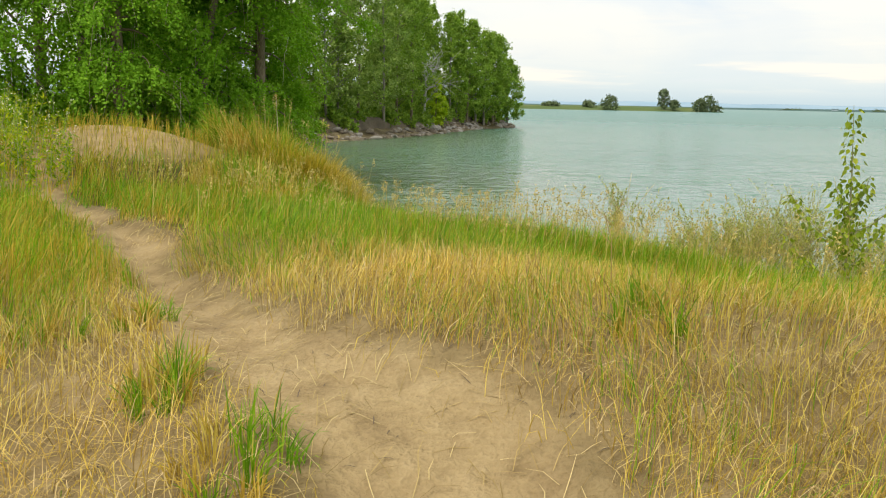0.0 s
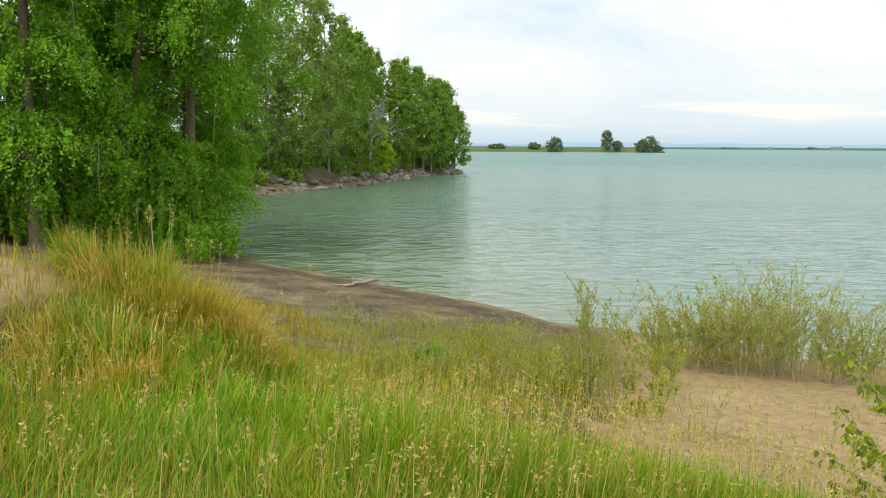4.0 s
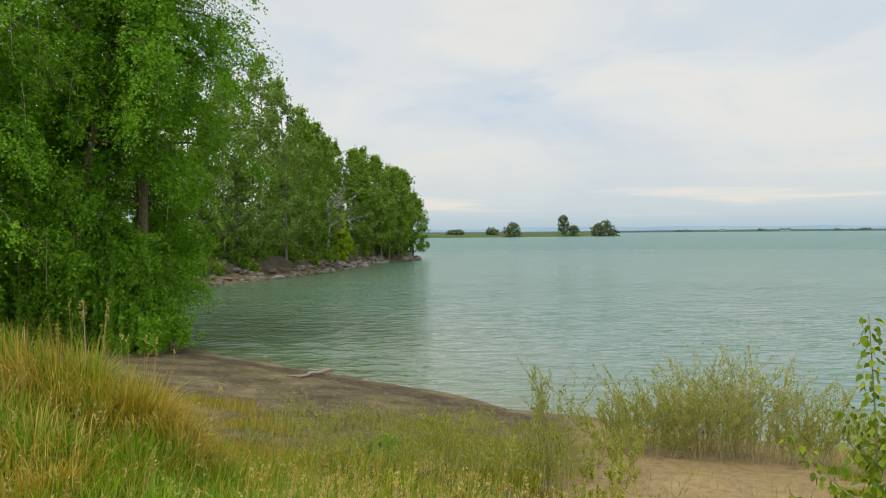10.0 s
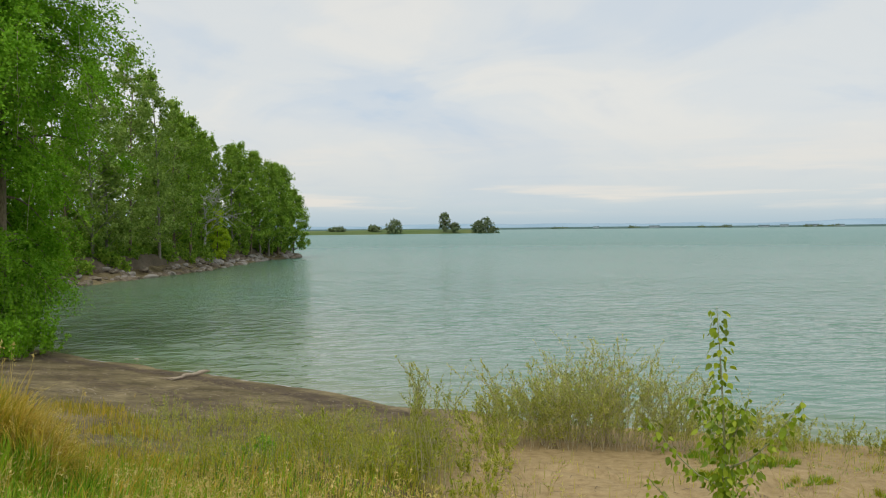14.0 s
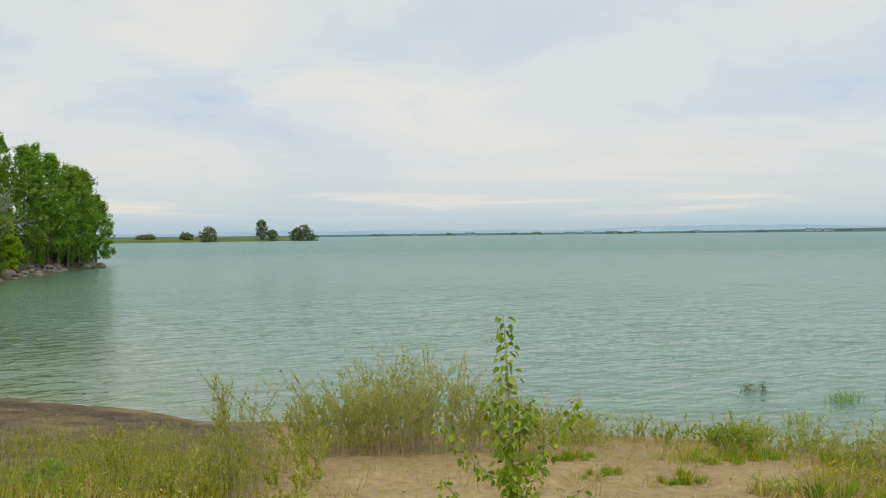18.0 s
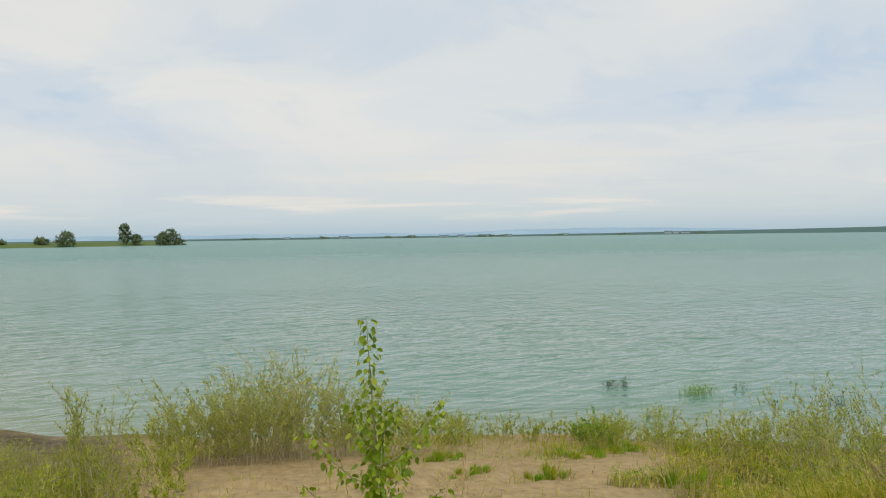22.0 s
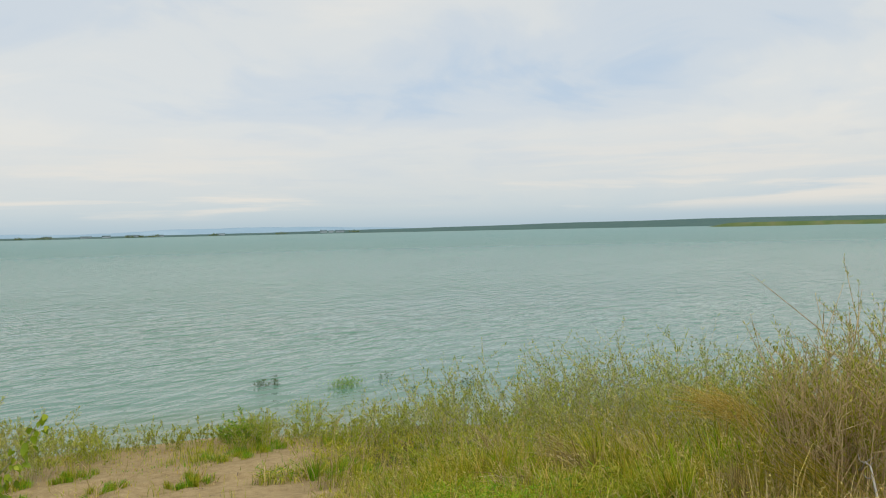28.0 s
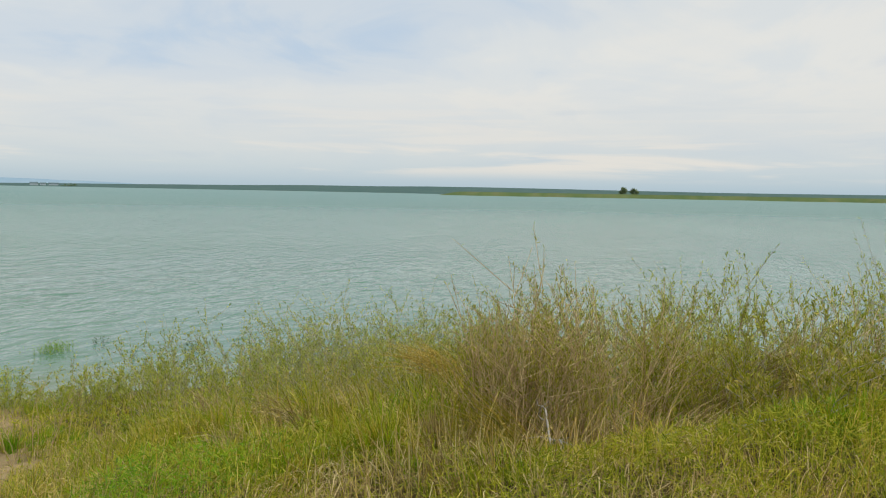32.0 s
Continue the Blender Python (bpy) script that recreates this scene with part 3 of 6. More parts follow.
# water sheet, with low waves as far as they can be told apart
wr = np.concatenate([[0.5, 6.0], np.geomspace(16, 115, 430), np.geomspace(118, 4800, 44)])
wa = np.radians(np.concatenate([np.linspace(-34, 112, 510), np.linspace(112, 326, 40)[1:-1]]))
WX, WY = wr[:, None] * np.sin(wa), wr[:, None] * np.cos(wa)
WZ = np.zeros_like(WX)
wrng = np.random.default_rng(12)
wind_patch = 0.55 + 0.45 * np.clip(0.5 + 0.8 * wave_noise(WX, WY, 0.09, 4.0), 0, 1.3)
for n in range(20):
    lam = wrng.uniform(0.55, 1.25) if n < 13 else wrng.uniform(1.3, 3.8)
    way = radians(232) + wrng.normal(0, 0.36)
    slope = (0.022 + 0.042 * smooth(8, -6, WX) * smooth(95, 60, wr[:, None])) * (1.0 if n < 13 else 0.5) * wind_patch * smooth(2.2, 4.5, lam / (0.0050 * wr[:, None] + 1e-6)) * smooth(112, 85, wr[:, None])
    k_w = 2 * math.pi / lam
    WZ += slope / k_w * np.sin(k_w * (WX * math.cos(way) + WY * math.sin(way)) + wrng.uniform(0, 6.3) + 1.6 * wave_noise(WX, WY, 0.5 / lam, n))
WZ *= smooth(1.0, -2.5, inland(WX, WY))
wv = np.stack([WX, WY, WZ], -1).reshape(-1, 3)
wn = len(wa)
i, j = np.meshgrid(np.arange(len(wr) - 1), np.arange(wn), indexing="ij")
wq = np.stack([i * wn + j, (i + 1) * wn + j, (i + 1) * wn + (j + 1) % wn, i * wn + (j + 1) % wn], -1).reshape(-1, 4)
w_in = inland(wv[:, 0], wv[:, 1])
wq = wq[w_in[wq].min(1) < 2.0]
water_me = mesh_from("water", wv, [wq], WATER, True)
# one yellow-green tint: strong in the shallows, weaker across the whole bay
shoal_l = water_me.attributes.new("shoal_bay", "FLOAT", "POINT")
shoal_l.data.foreach_set("value", np.maximum(0.75 * smooth(-7.0, 0.0, w_in) ** 1.5 * (np.hypot(wv[:, 0], wv[:, 1]) < 130), 0.5 * smooth(-34, -5, w_in) * smooth(16, 2, wv[:, 0]) * (wv[:, 1] > 20) * (wv[:, 1] < 190)).astype(np.float32))
tagged(new("water", water_me), "rippled pale turquoise lake water", "water", kind="structure")

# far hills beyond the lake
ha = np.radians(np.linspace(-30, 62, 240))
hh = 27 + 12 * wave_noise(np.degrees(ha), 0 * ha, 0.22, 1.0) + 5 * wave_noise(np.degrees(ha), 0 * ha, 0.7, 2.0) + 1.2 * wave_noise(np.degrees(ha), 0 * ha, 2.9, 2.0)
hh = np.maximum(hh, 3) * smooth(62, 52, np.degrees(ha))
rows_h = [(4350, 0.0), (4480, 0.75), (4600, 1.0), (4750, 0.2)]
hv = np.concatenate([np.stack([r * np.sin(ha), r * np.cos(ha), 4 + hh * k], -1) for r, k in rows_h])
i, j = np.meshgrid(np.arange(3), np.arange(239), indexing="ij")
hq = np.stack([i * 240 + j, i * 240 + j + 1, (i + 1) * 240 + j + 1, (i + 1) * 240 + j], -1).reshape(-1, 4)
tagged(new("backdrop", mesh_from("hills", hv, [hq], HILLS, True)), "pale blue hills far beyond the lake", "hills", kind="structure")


# ---- trees ----
def tree(name, x, y, height, radius, leaves, leaf_len, leaf_mat, seed, label, group="", base=0.08, shape="oval", lean=(0, 0), bark=None, clumps=150, spread=0.16, limbs=46, trunk_r=None, droop=0.5, near_view=False, sag=0.45, leaf_w=0.72, skirt=0.5):
    rng = np.random.default_rng(seed)
    z0 = z_at(x, y) - 0.15
    root = new(name)
    root.location = (x, y, z0)
    tagged(root, label, "tree", group)
    bark = bark or BARK
    tr = trunk_r or height * 0.016
    # trunk
    n = 9
    u = np.linspace(0, 1, n)
    path = np.stack([lean[0] * u ** 1.3 * height + 0.02 * height * np.cumsum(rng.normal(0, 0.35, n)) * u, lean[1] * u ** 1.3 * height + 0.02 * height * np.cumsum(rng.normal(0, 0.35, n)) * u, u * height * 0.92], -1)
    hp = Heap()
    hp.tube(path, tr * (1.25 - 1.15 * u) + 0.01, 9)
    hp.tube([path[0] + [0, 0, -0.1], path[0] + [0, 0, 0.5]], [tr * 1.7, tr * 1.15], 9)
    # clump centres inside the envelope, most near its skin
    k = clumps
    uu = rng.uniform(0, 1, k) ** 0.85
    if shape == "oval":
        env = np.sin(np.pi * np.clip(uu * 0.93 + 0.05, 0, 1)) ** 0.55
    elif shape == "column":
        env = np.interp(uu, [0, 0.1, 0.5, 0.8, 1.0], [0.75, 0.95, 1.0, 0.85, 0.15])
    else:
        env = np.interp(uu, [0, 0.15, 0.4, 0.75, 0.9, 1.0], [0.6, 1.0, 0.95, 0.62, 0.3, 0.03])
    ang = rng.uniform(0, 2 * np.pi, k)
    rr = radius * env * np.sqrt(rng.uniform(0.12, 1.0, k)) * (1 + 0.16 * np.sin(ang * 3 + seed) + 0.10 * rng.normal(size=k))
    zz = height * (base + (1 - base) * uu)
    mid = np.stack([np.interp(zz, path[:, 2], path[:, 0]), np.interp(zz, path[:, 2], path[:, 1])], -1)
    cen = np.stack([mid[:, 0] + rr * np.cos(ang), mid[:, 1] + rr * np.sin(ang), zz], -1)
    boughs = []
    if near_view:
        # long arching boughs that hang at their ends, with leaf sprays along them
        per = 8
        k = (clumps // per) * per
        cen = []
        for n in range(k // per):
            u0 = rng.uniform(0, 1) ** 1.15
            reach = radius * float(np.interp(u0, [0, 0.12, 0.3, 0.5, 0.8, 1.0], [skirt, skirt + 0.12, 0.80, 0.98, 0.98, 0.55])) * rng.uniform(0.5, 1.1)
            a0 = rng.uniform(0, 2 * math.pi)
            zs = height * (max(base, 0.05) + (0.93 - max(base, 0.05)) * u0) + 0.10 * reach
            ctr = np.array([np.interp(zs, path[:, 2], path[:, 0]), np.interp(zs, path[:, 2], path[:, 1]), zs])
            w = np.linspace(0, 1, 9)
            bend = rng.uniform(-0.5, 0.5)
            rise, fall = rng.uniform(0.25, 0.65), rng.uniform(0.55, 1.05)
            line = ctr + np.stack([np.cos(a0 + bend * w) * reach * w, np.sin(a0 + bend * w) * reach * w, reach * (rise * w - fall * w ** 2)], -1)
            line[:, 2] = np.maximum(line[:, 2], 0.3)
            boughs.append(line)
            ws = rng.uniform(0.25, 1.0, per)
            cen.append(np.stack([np.interp(ws, w, line[:, i]) for i in range(3)], -1) + rng.normal(0, 0.05 * radius, (per, 3)))
        cen = np.concatenate(cen)
        zz = cen[:, 2]
        mid = np.stack([np.interp(zz, path[:, 2], path[:, 0]), np.interp(zz, path[:, 2], path[:, 1])], -1)
    # limbs run from the trunk to clumps
    part("trunk", hp.mesh("trunk", bark, True), root, "ridged bark trunk")
    lh = Heap()
    for line in boughs:
        lh = Heap()
        lh.tube(line, np.linspace(tr * 0.26, 0.01, 9), 4)
        part("limb", lh.mesh("limb", bark, True), root)
    lh = Heap()
    for c in cen[rng.permutation(k)[:0 if near_view else limbs]]:
        zs = max(0.12 * height, c[2] - np.hypot(*(c[:2] - np.array([np.interp(c[2], path[:, 2], path[:, 0]), np.interp(c[2], path[:, 2], path[:, 1])]))) * rng.uniform(0.5, 1.0))
        a = np.array([np.interp(zs, path[:, 2], path[:, 0]), np.interp(zs, path[:, 2], path[:, 1]), zs])
        m = a * 0.45 + c * 0.55 + rng.normal(0, 0.03, 3) * height * 0.5 + np.array([0, 0, 0.02 * height])
        w = np.linspace(0, 1, 6)[:, None]
        line = (1 - w) ** 2 * a + 2 * w * (1 - w) * m + w ** 2 * c
        lh.tube(line, np.linspace(tr * 0.34, 0.012, 6), 4)
    if not near_view:
        tagged(part("branchwork", lh.mesh("branchwork", bark, True), root), kind="stuff")
    if near_view:
        th = Heap()
        for c in cen[rng.integers(0, k, 130)]:
            L = rng.uniform(0.8, 2.4)
            e = rng.normal(0, 0.35, 3)
            th.tube([c, c + [e[0] * 0.6, e[1] * 0.6, -0.3 * L], c + [e[0], e[1], -L]], [0.02, 0.014, 0.006], 3)
        tagged(part("hanging_twig", th.mesh("hanging_twig", GREY_TWIG), root, "bare pale hanging twigs"), kind="stuff")
    # leaves: sprays of hanging twigs round each clump
    sprays = max(1, int(leaves / k / 14))
    ids = np.repeat(np.arange(k), sprays)
    size = radius * spread * (0.7 + 0.6 * rng.uniform(size=k))
    axis = cen[ids] - np.stack([mid[ids, 0], mid[ids, 1], zz[ids] - 0.1 * radius], -1)
    axis /= np.linalg.norm(axis, axis=1)[:, None] + 1e-9
    d = axis * 0.7 + rng.normal(size=(len(ids), 3)) * np.array([1, 1, 0.6])
    if near_view:
        d = axis * 1.1 + rng.normal(size=(len(ids), 3)) * np.array([0.55, 0.55, 0.3]) - np.array([0, 0, 0.35])
    d /= np.linalg.norm(d, axis=1)[:, None]
    st = cen[ids] + rng.normal(size=(len(ids), 3)) * (size[ids] * 0.45)[:, None] * np.array([1, 1, 0.7])
    ln = size[ids] * rng.uniform(0.8, 1.7, len(ids))
    w = rng.uniform(0.0, 1.0, (len(ids), 14))
    pos = st[:, None] + d[:, None] * (w * ln[:, None])[..., None]
    pos[..., 2] -= sag * (w * w) * ln[:, None]
    pos = pos.reshape(-1, 3) + rng.normal(0, 0.35 * leaf_len, (len(ids) * 14, 3))
    dd = np.repeat(d * 0.6, 14, 0)
    ok = pos[:, 2] > 0.12
    v, f = leaf_quads(rng, pos[ok], leaf_len, leaf_len * leaf_w, droop, dd[ok], 0.35, np.repeat(axis * 0.75 + np.array([0, 0, 0.8]), 14, 0)[ok])
    tagged(part("crown", mesh_from("crown", v, [f], leaf_mat), root, "dense rustling leaf crown"), kind="stuff")
    return root


NEAR_TREES = [
    (-10.1, 41.5, 26, 6.5, "column", (0.03, 0.0), 190000, 3, 0.01, 0.135),
    (-14.6, 34.8, 21, 4.4, "column", (-0.005, 0.0), 62000, 5, 0.14, 0.14),
    (-17.6, 38.5, 22, 5.2, "oval", (0.0, 0.0), 46000, 8, 0.03, 0.17),
    (-20.6, 33.0, 20, 4.6, "column", (0.0, 0.0), 50000, 11, 0.06, 0.15),
    (-12.6, 38.6, 18, 4.4, "oval", (0.12, 0.05), 66000, 13, 0.02, 0.15),
    (-15.8, 47.5, 23, 5.4, "column", (0.0, 0.0), 20000, 17, 0.02, 0.26),
    (-22.5, 44.0, 23, 6.0, "column", (0.0, 0.0), 20000, 19, 0.02, 0.26),
    (-27.0, 36.0, 21, 5.5, "column", (0.0, 0.0), 20000, 23, 0.02, 0.26),
]
for n, (x, y, h, r, sh, ln, cnt, sd, bs, lf) in enumerate(NEAR_TREES):
    tree("cottonwood_tree", x, y, h, r, cnt, lf, POPLAR_LEAF, sd, "tall leafy green cottonwood at the edge of the beach", "trees behind the beach",
         bs, sh, ln, clumps=960 if n == 0 else 560, spread=0.11 if n == 0 else 0.14, limbs=40, trunk_r=0.28, near_view=n < 5, sag=1.0, skirt=0.36 if n == 0 else 0.6)

HEAD_TREES = [
    (-19, 100, 22, 4.6, "S"), (-15.2, 103, 23.5, 4.2, "S"), (-11.9, 109, 26.5, 4.2, "S"), (-8.9, 115, 24.5, 3.8, "S"), (-7.6, 123, 22.0, 3.8, "G"), (-7.6, 132, 20.5, 3.8, "G"),
    (-4.6, 141, 19.5, 3.8, "G"), (0.4, 148, 18.5, 3.8, "G"), (3.6, 154, 18, 4.2, "G"), (7.0, 161, 17.5, 4.2, "G"), (9.6, 167.5, 16.5, 4.2, "G"), (12.4, 171.5, 13.5, 3.6, "G"),
    (-24, 108, 22, 5, "G"), (-19, 119, 21, 5, "G"), (-14, 131, 19, 5, "G"), (-10, 143, 18, 5, "G"), (-5, 154, 17, 5, "G"), (1, 164, 16, 4.5, "G"), (-29, 92, 21, 5.5, "G"), (-24, 80, 20, 5, "G"), (-26, 68, 20, 5.5, "G"), (-21.5, 60, 19, 4.6, "G"),
    (-17.2, 98.5, 14, 3.0, "G"), (-14.0, 105.0, 13, 2.8, "S"), (-9.6, 119, 13, 2.8, "S"), (-8.6, 137.0, 19.0, 3.4, "G"), (-5.6, 128.5, 20.5, 3.0, "G"), (-2.3, 147.0, 19.5, 3.0, "G"), (-7.2, 147.0, 19.5, 3.6, "G"), (5.4, 159, 19.0, 2.2, "G"), (-6.4, 138.0, 21, 2.2, "G"), (1.6, 151, 19.6, 2.2, "G"), (9.0, 165, 17.6, 2.2, "G"),
]
for n, (x, y, h, r, kind) in enumerate(HEAD_TREES):
    tree("poplar_tree", x, y, h, r, 15000 if n < 12 else 5000 if n < 22 else 8000, 0.31 if n < 12 or n > 21 else 0.5, SILVER_LEAF if kind == "S" else GROVE_LEAF, 100 + n, "slender poplar with green leaves on the rocky headland", "trees on the headland",
         0.10, "cone", clumps=230, spread=0.12, limbs=30, trunk_r=0.17, sag=-0.6, droop=-0.3, bark=GREY_BARK if n % 2 else BARK)
tree("willow_tree", -1.9, 136.5, 7.8, 1.5, 6000, 0.32, LIME_LEAF, 201, "young lime-green willow leaning over the rocks", "", 0.05, "oval", clumps=60, spread=0.2, limbs=12, trunk_r=0.1, droop=1.4)


def bare_tree(x, y, height, seed, label):
    rng = np.random.default_rng(seed)
    root = new("dead_tree")
    root.location = (x, y, z_at(x, y) - 0.1)
    tagged(root, label, "tree")
    hp = Heap()
    u = np.linspace(0, 1, 8)
    tk = np.stack([0.5 * np.sin(u * 3), 0.2 * u, u * height * 0.7], -1)
    hp.tube(tk, 0.24 * (1.1 - u), 7)
    part("trunk", hp.mesh("trunk", PALE_BARK, True), root, "bleached bare trunk")
    for n in range(26):
        w = rng.uniform(0.3, 1.0)
        a = np.array([np.interp(w, u, tk[:, i]) for i in range(3)])
        d = rng.normal(size=3) * [1, 1, 0.3] + [0, 0, 0.55]
        d /= np.linalg.norm(d)
        bh = Heap()
        L = height * rng.uniform(0.2, 0.38)
        line = [a + d * L * q + rng.normal(0, 0.04, 3) * L * q for q in np.linspace(0, 1, 5)]
        bh.tube(line, np.linspace(0.09, 0.015, 5), 4)
        for m in range(4):
            s0 = line[1 + m % 4]
            e = d + rng.normal(size=3) * 0.6
            bh.tube([s0, s0 + e * L * 0.25, s0 + e * L * 0.4], [0.04, 0.025, 0.01], 3)
        part("branch", bh.mesh("branch", PALE_BARK, True), root)


bare_tree(-4.1, 134.6, 13.5, 31, "dead bleached tree with bare grey branches")

# trees over the lake
for x, y, h, r, sd in [(172, 886, 14.5, 8.0, 1), (232, 906, 20, 5.5, 2), (243, 904, 10, 4.5, 3), (276, 893, 18, 7.5, 4), (268, 896, 14, 7, 5), (284, 889, 16, 6.0, 6), (152, 905, 5, 6, 7), (112, 905, 3.5, 8, 8)]:
    tree("lone_tree", x, y, h, r, 2600, 1.3, FAR_LEAF, 300 + sd, "dark green tree on the low grassy island", "island trees", 0.05, "oval", clumps=90, spread=0.22, limbs=10, trunk_r=0.35)
for az, sd in [(88.3, 1), (89.05, 2)]:
    tree("lone_tree", 1250 * math.sin(radians(az)), 1250 * math.cos(radians(az)), 9.5 if sd == 1 else 7.5, 5.0, 1500, 1.5, FAR_LEAF, 320 + sd, "round dark tree on the far green spit", "spit trees", 0.05, "oval", clumps=40, spread=0.26, limbs=8, trunk_r=0.5)


# ---- shrubs ----
def shrub(name, x, y, height, radius, stems, leaf_per_stem, leaf_mat, seed, label, group="", leaf_len=0.075, leaf_w=0.016, twig=None, fan=0.35, leafy_from=0.15, side=3, stem_r=1.0, sway=0.19):
    rng = np.random.default_rng(seed)
    z0 = z_at(x, y)
    root = new(name)
    root.location = (x, y, z0)
    tagged(root, label, "shrub", group)
    hp = Heap()
    cs, outs = [], []
    for n in range(stems):
        a, q = rng.uniform(0, 2 * math.pi), math.sqrt(rng.uniform())
        bx, by = radius * q * math.cos(a), radius * q * math.sin(a)
        h = height * rng.uniform(0.55, 1.0) * (1 - 0.25 * q)
        tilt = fan * (0.3 + q)
        d = np.array([math.cos(a) * tilt + rng.normal(0, sway), math.sin(a) * tilt + rng.normal(0, sway), 1.0])
        u = np.linspace(0, 1, 5)[:, None]
        bz = float(land(np.array([x + bx]), np.array([y + by]))[0]) - z0 - 0.03
        line = np.array([bx, by, bz]) + d * u * h * np.array([0.6, 0.6, 1]) + np.array([d[0], d[1], 0]) * (u ** 2) * h * 0.45 + rng.normal(0, 0.028, (5, 3)) * u * h
        hp.tube(line, np.linspace(0.0075, 0.002, 5) * (0.5 + 0.25 * height) * stem_r, 3)
        tw = [(line, 1.0)]
        for m in range(side):
            w = rng.uniform(0.25, 0.85)
            s0 = np.array([np.interp(w, u[:, 0], line[:, i]) for i in range(3)])
            e = d * 0.7 + rng.normal(size=3) * [0.5, 0.5, 0.15]
            L = h * rng.uniform(0.15, 0.35)
            tline = s0 + e * np.linspace(0, 1, 3)[:, None] * L
            hp.tube(tline, [0.004, 0.003, 0.0015], 3)
            tw.append((tline, 0.45))
        for tl, share in tw:
            m = max(2, int(leaf_per_stem * share * 0.85))
            w = rng.uniform(leafy_from if share == 1.0 else 0.1, 1.0, m)
            uu = np.linspace(0, 1, len(tl))
            cs.append(np.stack([np.interp(w, uu, tl[:, i]) for i in range(3)], -1))
            outs.append(np.repeat((d / np.linalg.norm(d))[None] * 1.3, m, 0))
    v, f = leaf_quads(rng, np.concatenate(cs), leaf_len, leaf_w, -0.2, np.concatenate(outs))
    tagged(part("branchwork", hp.mesh("branchwork", twig or TWIG), root, "thin woody stems"), kind="stuff")
    tagged(part("foliage", mesh_from("foliage", v, [f], leaf_mat), root), kind="stuff")
    return root


